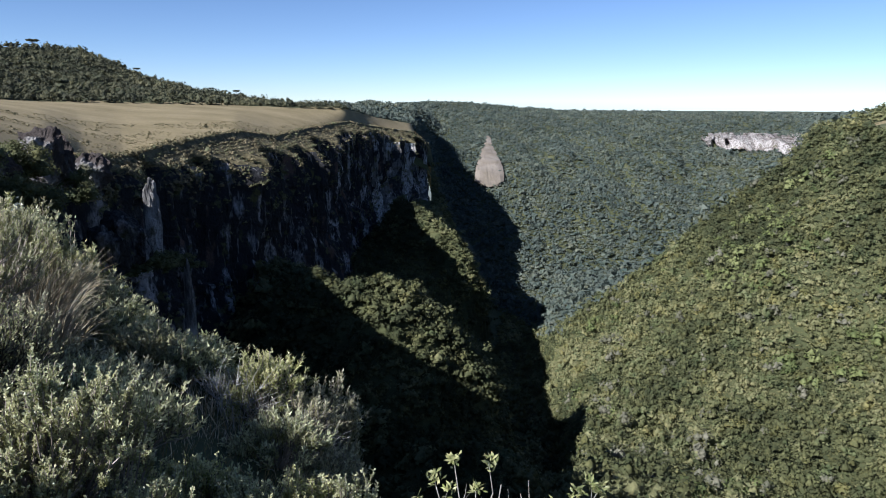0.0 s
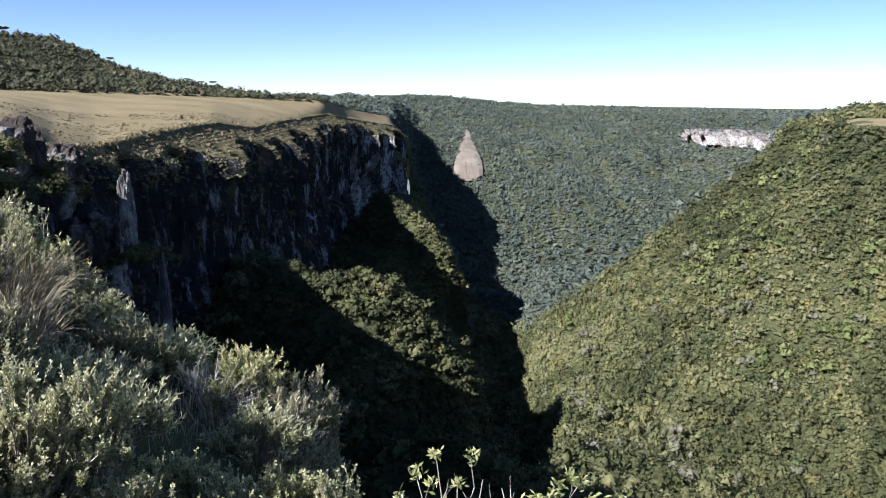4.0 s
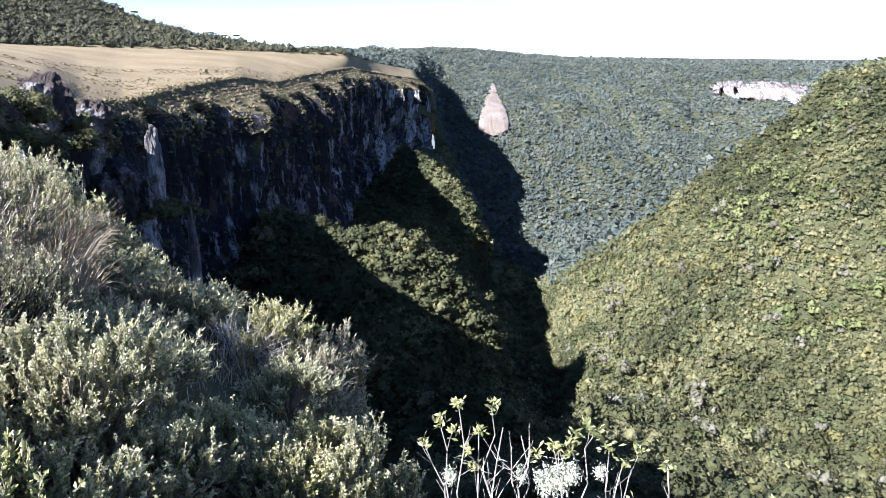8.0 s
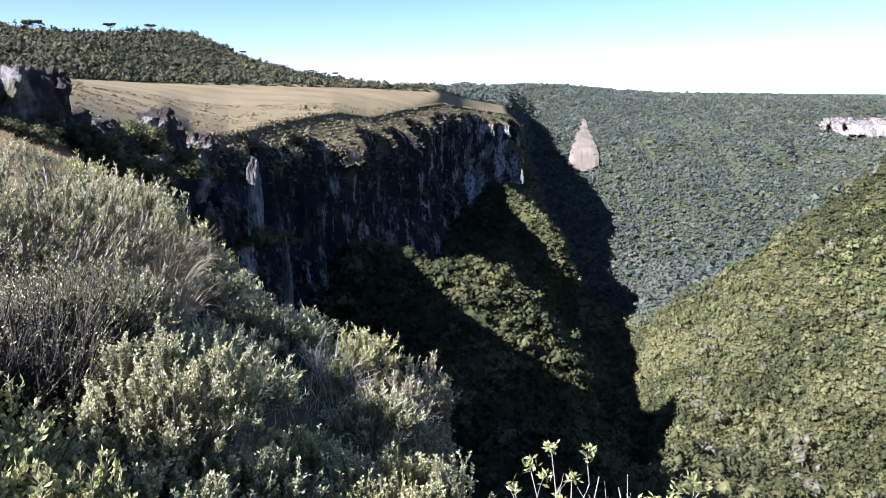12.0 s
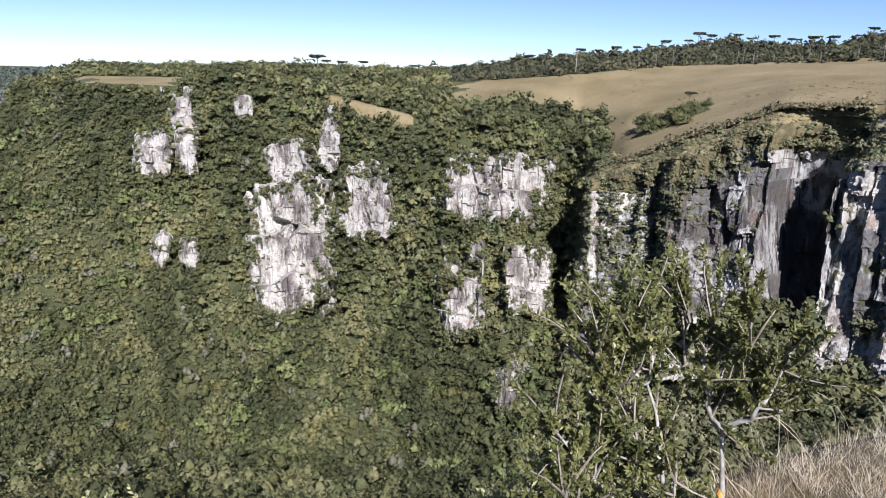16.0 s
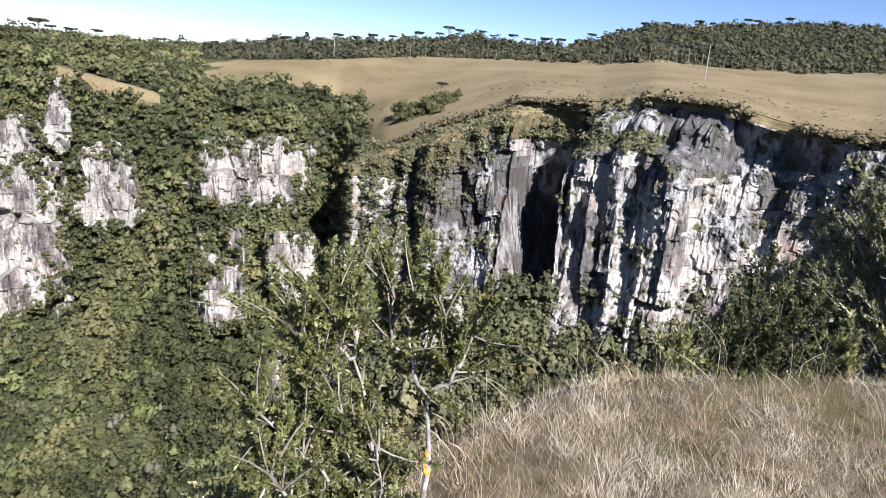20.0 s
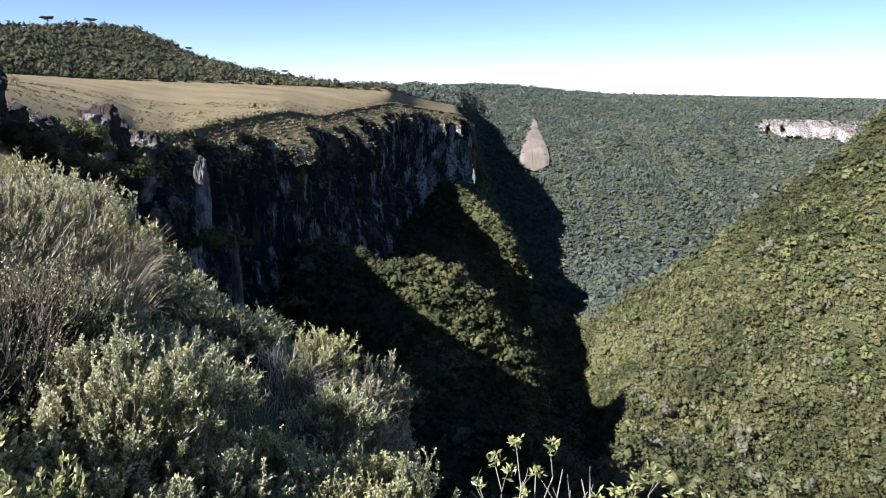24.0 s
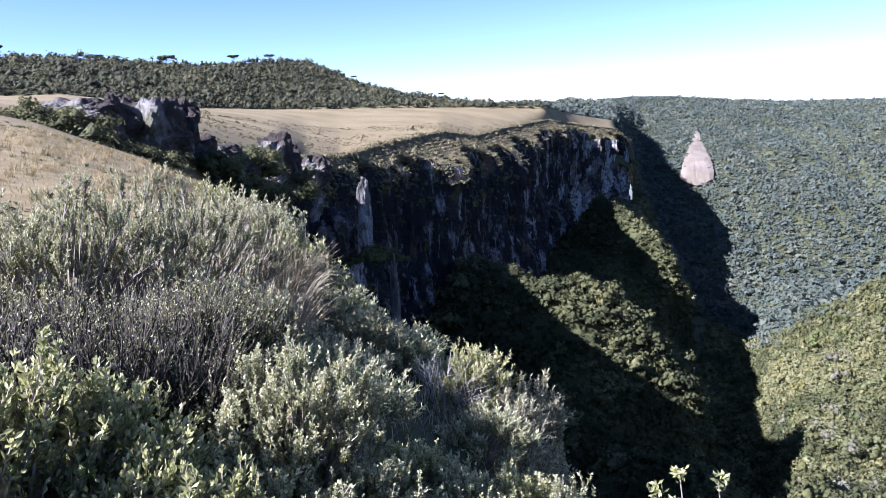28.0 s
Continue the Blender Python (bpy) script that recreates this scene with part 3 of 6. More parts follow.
def canopy_mesh(name, places, sizes, material, seed, leaves=60, leaf=0.3, lobes=4, tall=0.8, tones=None):
    """Trees or bushes in one mesh, each a few lobes covered with leaf sprays that face all ways."""
    g = np.random.default_rng(seed)
    n = len(places)
    tones = g.beta(2, 2.6, n) if tones is None else tones
    lo = g.normal(0, 1, (n, lobes, 3)) * (0.45, 0.45, 0.36)
    lo[:, 0] *= 0.2
    lr = g.uniform(0.4, 0.66, (n, lobes))
    lr[:, 0] = g.uniform(0.6, 0.8, n)
    size = np.asarray(sizes)[:, None, None] * np.array([1, 1, tall])
    k = g.integers(0, lobes, (n, leaves))
    d = g.normal(size=(n, leaves, 3))
    d[..., 2] = np.abs(d[..., 2]) * 1.1 - 0.35
    d /= np.linalg.norm(d, axis=2, keepdims=True)
    i = np.arange(n)[:, None]
    c = np.asarray(places)[:, None] + (lo[i, k] + d * (lr[i, k] * g.uniform(0.85, 1.12, (n, leaves)))[..., None]) * size
    w = d + g.normal(size=d.shape) * 0.42 + (0, 0, 0.25)
    e = np.cross(w, g.normal(size=d.shape))
    e /= np.linalg.norm(e, axis=2, keepdims=True)
    h = np.cross(w, e)
    h /= np.linalg.norm(h, axis=2, keepdims=True)
    q = (np.asarray(sizes)[:, None] * leaf * g.uniform(0.6, 1.35, (n, leaves)))[..., None]
    v = np.stack([c - e * q - h * q * 0.6, c + e * q - h * q * 0.6, c + h * q * 1.1], 2).reshape(-1, 3)
    tl = np.repeat((tones[:, None] + g.normal(0, 0.10, (n, leaves))).ravel(), 3)
    w = w / np.linalg.norm(w, axis=2, keepdims=True)
    whole = c - np.asarray(places)[:, None]
    whole = whole / (np.linalg.norm(whole, axis=2, keepdims=True) + 1e-6)
    nl = np.repeat((d * 0.3 + whole * 0.3 + w * 0.6 + (0, 0, 0.25)).reshape(-1, 3), 3, 0)
    # the inner mass of each lobe
    spread = g.uniform(0, 1.57, (n, lobes))[..., None] + np.arange(4) * math.pi / 2
    ring = np.stack([np.cos(spread), np.sin(spread), 0 * spread - 0.25], -1)
    dome = np.concatenate([ring, np.broadcast_to([0, 0, 0.95], (n, lobes, 1, 3))], 2)
    dv = (np.asarray(places)[:, None, None] + (lo[:, :, None] + dome * lr[:, :, None, None] * 0.72) * size[:, None]).reshape(-1, 3)
    o = len(v) + np.arange(n * lobes)[:, None] * 5
    f = np.concatenate([np.arange(len(v)).reshape(-1, 3)] + [o + (j, (j + 1) % 4, 4) for j in range(4)])
    td = np.repeat(tones, lobes * 5)
    nd = np.broadcast_to(dome + (0, 0, 0.1), (n, lobes, 5, 3)).reshape(-1, 3)
    nv = np.concatenate([nl, nd])
    nv = nv / np.linalg.norm(nv, axis=1, keepdims=True)
    return mesh_from(name, np.concatenate([v, dv]), f, [material], tone=np.clip(np.concatenate([tl, td]), 0, 1), smooth=True, normals=nv)


def canopy(name, places, sizes, material, label, category, seed, *form):
    """Many trees as one object. form: as canopy_mesh takes it."""
    return tagged(new(name, canopy_mesh(name, places, sizes, material, seed, *form)), label, category, kind="stuff")


def scatter(n, az0, az1, p0, p1, seed, keep=None, cell=0.0):
    """Random places on the land, even over its surface as seen in plan and slope."""
    rng = np.random.default_rng(seed)
    a, p = rng.uniform(az0, az1, n * 6), rng.uniform(p0, p1, n * 6)
    x, y, z = land(a, p)
    if cell:
        ok = keep(a, p, x, y, z) if keep is not None else np.ones(a.shape, bool)
        i = np.flatnonzero(ok)
        turn = np.array([[0.80, 0.36, 0.48], [-0.60, 0.48, 0.64], [0.0, -0.80, 0.60]])
        c = np.floor(np.stack([x, y, z], -1)[i] @ turn / cell).astype(np.int64)
        i = i[np.unique(c[:, 0] * 4000037 + c[:, 1] * 2003 + c[:, 2], return_index=True)[1]]
        return np.stack([x, y, z], -1)[i], a[i], p[i]
    x1, y1, z1 = land(a, np.minimum(p + 0.05, p1 + 0.05))
    area = np.hypot(np.hypot(x1 - x, y1 - y), z1 - z) * np.hypot(x, y)
    ok = rng.uniform(0, 1, n * 6) < area / np.quantile(area, 0.97)
    if keep is not None:
        ok &= keep(a, p, x, y, z)
    i = np.flatnonzero(ok)[:n]
    return np.stack([x, y, z], -1)[i], a[i], p[i]


def part(name, me, parent, label=""):
    ob = new(name, me)
    ob.parent = parent
    if label:
        tagged(ob, label)
    return ob


def thing(name, at, label, category, group=""):
    e = new(name)
    e.empty_display_size = 0.2
    e.location = at
    return tagged(e, label, category, group)


def slope_r(az, el, p0, p1):
    """Distance at which the land at this azimuth is seen at this elevation (degrees)."""
    p = np.linspace(p0, p1, 160)
    x, y, z = land(np.full(160, az), p)
    r = np.hypot(x, y)
    e = np.degrees(np.arctan2(z, r))
    o = np.argsort(e)
    return np.interp(el, e[o], r[o])


# bare rock on the forested slopes: azimuths, elevations, raggedness of its outline, number of tiers
OUTCROPS = [(35.5, 38.5, -8.9, -5.4, 1.0, 1), (38.0, 40.4, -5.6, -2.2, 1.5, 2), (38.4, 40.2, -9.0, -5.3, 1.2, 1), (43.2, 44.8, -4.1, -2.5, 1.2, 1), (43.8, 50.8, -21.2, -9.0, 0.7, 3), (45.2, 49.4, -9.6, -6.1, 1.1, 1),
            (51.3, 56.1, -14.8, -7.7, 1.0, 2), (59.4, 69.3, -13.0, -6.7, 1.0, 2), (59.9, 64.0, -23.6, -14.2, 1.7, 3), (65.8, 69.8, -20.6, -14.4, 1.6, 2), (65.1, 68.1, -28.2, -23.4, 1.5, 2), (36.4, 37.7, -16.0, -12.9, 1.8, 1),
            (38.4, 39.9, -16.2, -13.4, 1.6, 1), (49.8, 51.6, -9.6, -3.4, 2.0, 3)]


def in_outcrop(a, x, y, z):
    e = np.degrees(np.arctan2(z, np.hypot(x, y)))
    hit = np.zeros(a.shape, bool)
    for a0, a1, e0, e1, *_ in OUTCROPS:
        u, v = (a - a0) / (a1 - a0) * 2 - 1, (e - e0) / (e1 - e0) * 2 - 1
        hit |= np.abs(u) ** 2.6 + np.abs(v) ** 2.6 < 0.55
    return hit


def outcrop(name, a0, a1, e0, e1, proud, material, label, seed, p0=2.6, p1=5.0, step=0.12, block=1.0, width=7.0, wedge=False, ragged=1.5):
    na, ne = max(12, int((a1 - a0) / step)), max(12, int((e1 - e0) / step))
    az = np.linspace(a0, a1, na)
    el = np.linspace(e1, e0, ne)
    R = np.stack([slope_r(a, el, p0, p1) for a in az], 1)
    A, E = np.meshgrid(az, el)
    U, W = (A - a0) / (a1 - a0) * 2 - 1, (E - e0) / (e1 - e0) * 2 - 1
    # upright in its middle: half the slope's lean
    R = 0.45 * R + 0.55 * R.mean(0)[None] if not wedge else R - 13
    S, H = np.radians(A) * R, np.tan(np.radians(E)) * R
    form = 0.85 - (np.abs(U) ** 2.6 + np.abs(W) ** 2.6) ** (1 / 2.6) + (fbm(S / 5, H / 9, seed, 4) - 0.5) * ragged
    if wedge:
        half = np.interp(W, [-1, -0.8, -0.3, 0.5, 0.95, 1], [0.3, 0.85, 0.8, 0.34, 0.06, 0])
        form = half - np.abs(U + 0.1 + W * 0.08) + (fbm(S / 10, H / 8, seed, 4) - 0.5) * 0.22
    mask = np.clip(form * 4, -1, 1)
    warp = (fbm(S / 8, H / 12, seed + 5.0) - 0.5) * 4
    relief = (fbm((S + warp) / 9, H / 40, seed + 1.0, 2) - 0.5) * 6 + (np.abs(vnoise((S + warp) / 3.4, H / 22, seed + 2.0) - 0.5) - 0.25) * 3
    relief = relief + (np.floor(vnoise((S + warp) / 2.6, H / 6, seed + 3.0) * 4) / 4 - 0.4) * 1.8 + (fbm(S / 1.1, H / 1.6, seed + 4.0, 2) - 0.5) * 0.9
    R = R - (proud * mask + relief * np.clip(mask + 0.4, 0, 1)) * block
    x, y = plan(A, R)
    V = np.stack([x, y, H], -1).reshape(-1, 3)
    f = grid_faces(ne, na)
    keep = mask.ravel()[f].max(1) > (0.1 if wedge else -0.75)
    f = f[keep]
    o = V[f].reshape(-1, 3).mean(0)
    root = thing(name, o.tolist(), label, "rock", "rock outcrops")
    joint = np.floor((S + warp * 1.5).ravel()[f].mean(1) / width + 0.35 * vnoise(H.ravel()[f].mean(1) / 8, 0, seed + 9.0))
    for q in np.unique(joint):
        g = f[joint == q]
        mark = np.arange(len(V))
        for _ in range(200):
            low = mark[g].min(1)
            old = mark.copy()
            np.minimum.at(mark, g.ravel(), np.repeat(low, 4))
            if (old == mark).all():
                break
        tag, many = np.unique(mark[g[:, 0]], return_counts=True)
        g = g[mark[g[:, 0]] == tag[many.argmax()]]
        if len(g) > 8:
            used, inv = np.unique(g, return_inverse=True)
            part("slab", mesh_from("slab", V[used] - o, inv.reshape(-1, 4), [material]), root)
    return root


OUTCROP_BUSHES = []


def pieces(f, n, least=12):
    """The faces of each piece that hangs together."""
    mark = np.arange(n)
    while True:
        old = mark.copy()
        np.minimum.at(mark, f.ravel(), np.repeat(mark[f].min(1), f.shape[1]))
        mark = mark[mark]
        if (old == mark).all():
            break
    tag, many = np.unique(mark[f[:, 0]], return_counts=True)
    return [f[mark[f[:, 0]] == t] for t, m in zip(tag, many) if m > least]


def rock_face(a0, a1, e0, e1, ragged, tiers, seed):
    """A weathered rock face standing out of the slope: near-upright tiers, columns, jointed blocks, an uneven outline."""
    g = np.random.default_rng(seed)
    step = 0.075
    az, el = np.arange(a0 - 0.3, a1 + 0.3, step), np.arange(e1 + 0.3, e0 - 0.3, -step)
    R = np.stack([slope_r(a, el, 2.6, 5.0) for a in az], 1)
    A, E = np.meshgrid(az, el)
    U, W = (A - a0) / (a1 - a0) * 2 - 1, (E - e0) / (e1 - e0) * 2 - 1
    rm = R.mean()
    S, H = np.radians(A) * rm, np.tan(np.radians(E)) * rm
    lift = (vnoise(S / 9, 0, seed + 1.0) - 0.5) * 0.5
    level = np.clip(np.floor((W + 1) / 2 * tiers + lift), 0, tiers - 1) / tiers - lift / tiers
    low = np.clip(e0 + (e1 - e0) * level, e0, e1)
    base = np.take_along_axis(R, np.clip(((el[0] - low) / step).round().astype(int), 0, len(el) - 1), 0)
    k = np.ones(9) / 9
    base = np.apply_along_axis(lambda q: np.convolve(np.pad(q, 4, mode="edge"), k, "valid"), 1, base)
    face = np.maximum(base, R - 9.0) - 2.6
    warp = (fbm(S / 7, H / 10, seed + 5.0) - 0.5) * 5
    form = 0.90 - (np.abs(U) ** 3 + np.abs(W) ** 3) ** (1 / 3) + (fbm((S + warp) / 5, H / 11, seed, 4) - 0.5) * ragged
    form = form + (cells(S + warp, H, 2.3, 5.0, seed) - 0.5) * 0.16
    relief = (fbm((S + warp) / 10, H / 40, seed + 1.0, 2) - 0.5) * 5
    relief = relief + (cells(S + warp, H + warp * 0.5, 4.6, 11.0, seed + 2) - 0.4) * 2.2 + (cells(S + warp * 0.6, H, 1.9, 4.2, seed + 4) - 0.4) * 1.0
    relief = relief + (fbm(S / 1.4, H / 2.2, seed + 4.0, 3) - 0.5) * 1.3 - np.clip(0.07 - np.abs(vnoise((S + warp) / 5, H / 40, seed + 7.0) - 0.5), 0, 1) * 26
    if a0 == 43.8:
        # the overhang in the middle of the large face, and the ledge below it
        u, v = (A - 46.9) / 1.1, (E + 12.6)
        relief = relief + 6.0 * np.clip(1.4 - np.abs(u) ** 3, 0, 1) * np.clip((v + 0.35 * u) * 6, 0, 1) * np.clip(1.6 - v * 0.7, 0, 1)
        relief = relief - 3.0 * (np.abs(u) < 1.0 - np.clip(-v - 0.25, 0, 9) / 1.35) * (v + 0.35 * u < 0) * (v > -1.6)
        relief = relief + 1.7 * np.clip((-14.95 - E + 0.25 * np.sin(A * 3)) * 8, 0, 1)
    face = face - relief * 0.72 * np.clip(form * 4 + 0.3, 0.15, 1) + np.clip(-form * 6, 0, 1) * 7
    H = np.tan(np.radians(E)) * face
    x, y = plan(A, face)
    V = np.stack([x, y, H], -1).reshape(-1, 3)
    f = grid_faces(len(el), len(az))
    f = f[form.ravel()[f].max(1) > -0.16]
    o = spot_at((a0 + a1) / 2, (e0 + e1) / 2, rm)
    root = thing("rock_outcrop", o.tolist(), "pale weathered rock face standing out of the forest", "rock", "rock outcrops")
    joint = np.floor((S + warp * 1.5).ravel()[f].mean(1) / 6.5)
    for q in np.unique(joint):
        for h in pieces(f[joint == q], len(V)):
            used, inv = np.unique(h, return_inverse=True)
            part("slab", mesh_from("slab", V[used] - o, inv.reshape(-1, 4), [CHALK]), root)
    # bushes along the outline, on the ledges and in the cracks
    ledge = np.abs((W + 1) / 2 * tiers + lift - np.round((W + 1) / 2 * tiers + lift)) < 0.10
    odds = 0.10 * (np.abs(form - 0.02) < 0.10) + 0.05 * (ledge & (form > 0) & (tiers > 1) & (vnoise(S / 5, H / 5, seed + 3.0) > 0.5)) + 0.03 * (form > 0.05) * (fbm(S / 6, H / 6, seed + 8.0, 2) > 0.55)
    hit = np.argwhere(g.uniform(0, 1, A.shape) < odds * 0.75)
    for i, j in hit:
        edge = abs(form[i, j] - 0.02) < 0.10
        OUTCROP_BUSHES.append((V[i * len(az) + j], g.uniform(0.8, 2.3) if edge else g.uniform(0.4, 1.1)))
    return root


def spot_at(az, el, d):
    x, y = plan(az, d)
    return np.array([float(x), float(y), d * math.tan(radians(el))])


for k, q in enumerate(OUTCROPS):
    rock_face(*q, 40 + 3 * k)
canopy("outcrop_scrub", np.array([b for b, _ in OUTCROP_BUSHES]), np.array([r for _, r in OUTCROP_BUSHES]), LEAF, "green bushes in the cracks of the rock faces", "shrubs", 97, 26, 0.2, 3, 0.9)
outcrop("distant_cliff", 20.6, 28.6, -4.0, -2.4, 30, FARROCK, "distant pale cliff band under the far plateau", 91.0, 6.0, 7.0, 0.05, 1.0, 40.0, ragged=1.15)
SCAR = grass_mat("bare_earth", (0.15, 0.125, 0.10), (0.20, 0.17, 0.145), (0.25, 0.22, 0.195), 0.03)
outcrop("landslide_scar", 2.5, 5.5, -7.0, -2.8, 12, SCAR, "bare pinkish landslide scar in the far forest", 95.0, 6.0, 7.0, 0.06, 0.7, 4000.0, wedge=True)


def forest(name, n, az0, az1, p0, p1, size, cell, leaves, leaf, material, label, seed, keep=None, tall=0.8, lift=0.45, lobes=4):
    q, a, p = scatter(n, az0, az1, p0, p1, seed, keep, cell)
    g = np.random.default_rng(seed + 1)
    k = 2.4 if leaves > 30 else 5.0
    s = np.clip(g.gamma(k, size / k, len(q)), size * 0.42, size * 2.2)
    q[:, 2] += s * lift * tall * g.uniform(0.6, 1.6, len(q))
    patch = fbm(q[:, 0] / 22, q[:, 1] / 22, q[:, 2] / 22 + seed, 3)
    tone = np.clip(g.beta(1.5, 1.7, len(q)) * 0.85 + (patch - 0.5) * 2.2 + 0.06, 0, 1)
    return canopy(name, q, s, material, label, "trees", seed + 2, leaves, leaf, lobes, tall, tone)


def on_slope(a, p, x, y, z):
    return (z > -0.76 * np.hypot(x, y)) & ~((p > 4.925) & (a > 50.4) & (a < 57.6)) & ~((p > 4.97) & (a > 32) & (a < 39)) & ~((p > 4) & ((a < -0.9) | (a > 73.4))) & ~in_outcrop(a, x, y, z)


def no_meadow(a, p, x, y, z):
    return ~((p < 5.06) & (a > 50.3) & (a < 57.7)) & ~((p < 5.55) & (a > 31.5) & (a < 39.5)) & ~((a > 60) & (p > 5.43))


def far_bare(a, p, x, y, z):
    e = np.degrees(np.arctan2(z, np.hypot(x, y)))
    return ~((p < 6.02) & ((a < -0.6) | (a > 28))) & ~(np.abs(a - 3.85) < np.interp(e, (-6.3, -5.7, -4.8, -3.0), (0.1, 0.85, 0.75, 0.05))) & ~((a > 20.9) & (a < 28.2) & (e > -3.65) & (e < -2.65) & (fbm(a * 2.0, e * 3.0, 3.0, 2) > 0.4))


forest("far_slope_forest", 30000, 8, 36, 2.85, 5.06, 1.6, 2.15, 36, 0.155, LEAF, "dense mixed green forest far along the canyon slope", 41, on_slope, tall=1.0, lobes=3)
forest("slope_forest", 20000, 36, 73.5, 2.85, 5.06, 2.05, 2.7, 66, 0.115, LEAF, "dense mixed green forest on the steep canyon slope", 31, on_slope, tall=1.0)
PALETREE = leaf_mat("pale_twigs", (0.115, 0.115, 0.08), (0.155, 0.15, 0.11), (0.21, 0.20, 0.155), 0.9)
BRIGHTLEAF = leaf_mat("fresh_leaves", (0.082, 0.102, 0.038), (0.135, 0.158, 0.058), (0.20, 0.215, 0.092), 0.9)
forest("pale_trees", 480, 10, 73, 2.6, 5.0, 1.6, 0.0, 46, 0.11, PALETREE, "pale grey half-bare trees scattered through the forest", 71, on_slope, tall=1.1, lift=0.9)
forest("fresh_trees", 900, 10, 73, 2.6, 5.0, 1.9, 0.0, 60, 0.15, BRIGHTLEAF, "fresh green trees in patches of the forest", 73,
       lambda a, p, x, y, z: on_slope(a, p, x, y, z) & (fbm(x / 30, y / 30, z / 30 + 5.5, 2) > 0.57), tall=1.0, lift=0.7)
forest("valley_forest", 6000, 8, 73.5, 2.36, 2.85, 2.0, 2.6, 84, 0.10, LEAF, "green forest low on the canyon slope", 39, on_slope, tall=1.0)
forest("gorge_forest", 6000, 72, 128, 2.3, 4.1, 2.2, 2.8, 84, 0.125, GORGELEAF, "dense green forest in the gorge below the cliff", 32, lambda a, p, x, y, z: np.hypot(x, y) > 78, tall=1.0)
def on_spur(a, p, x, y, z):
    d = np.hypot(x, y)
    return ((a > -14) & (a < 6) & (d > 165) & (d < 235)) | ((a > -5) & (a < 5) & (d > 370) & (d < 500)) | ((a > -1) & (a < 9) & (d > 140) & (d < 168))


def off_spur(a, p, x, y, z):
    return on_slope(a, p, x, y, z) & ~on_spur(a, p, x, y, z) & (np.hypot(x, y) > 55)


forest("talus_forest", 6000, -33, 10, 2.2, 5.0, 2.3, 3.8, 40, 0.14, LEAF, "forest on the shaded slope below the cliff", 33, lambda a, p, x, y, z: off_spur(a, p, x, y, z) & (np.hypot(x, y) > 115), lobes=3)
forest("gully_forest", 3000, -33, 12, 2.05, 4.0, 1.7, 2.6, 90, 0.10, LEAF, "low forest on the steep shaded slope below the viewpoint", 45, lambda a, p, x, y, z: off_spur(a, p, x, y, z) & (np.hypot(x, y) < 118), lobes=4)
forest("spur_forest", 20000, -14, 9, 2.3, 4.0, 1.75, 2.2, 54, 0.135, LEAF, "sunlit forest on the ridges below the cliff", 38, on_spur, lobes=3)
forest("far_forest", 52000, -9, 34, 5.0, 7.1, 2.7, 4.5, 8, 0.34, HAZYLEAF, "distant forest on the far canyon side", 34, far_bare, lobes=2)
forest("hill_forest_left", 26000, -66, -8, 5.98, 7.1, 2.5, 4.7, 15, 0.19, DARKLEAF, "dark forest on the hill behind the grassland", 35, lobes=2, tall=0.9)
forest("hill_forest_right", 28000, 58, 140, 5.98, 7.1, 2.4, 4.5, 15, 0.19, DARKLEAF, "dark forest on the hills behind the grassland", 36, lobes=2, tall=0.9)
forest("rim_forest", 9000, 27.5, 73, 5.02, 6.6, 2.4, 4.0, 56, 0.13, LEAF, "forest along the canyon rim", 37, no_meadow, lobes=3)


def ledge_scrub(name, V, n, seed, share, top, material, label, size=1.1):
    """Shrubs on ledges of a wall, most of them near its rim."""
    g = np.random.default_rng(seed)
    rows, cols = V.shape[:2]
    i, j = g.integers(1, rows, n * 8), g.integers(0, cols, n * 8)
    q = V[i, j]
    u = i / rows
    ok = fbm(j / 60, i / 22, seed, 3) + np.clip(top - u, 0, 1) * 0.5 + g.normal(0, 0.05, n * 8) > share
    q = q[ok][:n]
    s = g.gamma(5, 0.15, len(q)) + 0.35
    return canopy(name, q, s * size, material, label, "shrubs", seed + 1, 24, 0.115, 2, 0.9)


ledge_scrub("ledge_scrub_left", LEFT_V, 3200, 51, 0.60, 0.42, SCRUB, "brown and green shrubs on the rim and ledges")
ledge_scrub("bench_scrub", LEFT_V[:15], 3800, 56, 0.42, 0.9, DRYSCRUB, "brown and olive scrub on the sloping bench above the dark cliff", 0.8)
ledge_scrub("bench_bushes", LEFT_V[:18], 1200, 57, 0.50, 0.9, DRYSCRUB, "brown bushes on the sloping bench above the dark cliff", 1.2)
ledge_scrub("ledge_scrub_right", RIGHT_V, 2200, 52, 0.56, 0.30, SCRUB, "green shrubs on the ledges of the cliff")

LEDGE_V = RIGHT_V[20:30, int(RIGHT_V.shape[1] * 0.43): int(RIGHT_V.shape[1] * 0.64)]
ledge_scrub("tier_scrub", LEDGE_V, 520, 58, 0.42, 0.3, GORGELEAF, "green bushes on the ledge below the upper tier of the cliff", 1.3)
GULLY_V = RIGHT_V[:, : int(RIGHT_V.shape[1] * 0.42)]
ledge_scrub("shoulder_scrub", GULLY_V[:38], 3600, 54, 0.42, 0.6, DRYSCRUB, "brown and olive scrub on the shoulder above the cliff", 0.28)
ledge_scrub("crack_scrub", GULLY_V, 4400, 55, 0.44, 0.3, SCRUB, "small olive shrubs between the rock columns", 0.85)
ledge_scrub("ledge_scrub_gully", RIGHT_V[:, : RIGHT_V.shape[1] // 3], 800, 53, 0.51, 0.2, GORGELEAF, "dense green shrubs over the broken part of the cliff", 1.3)


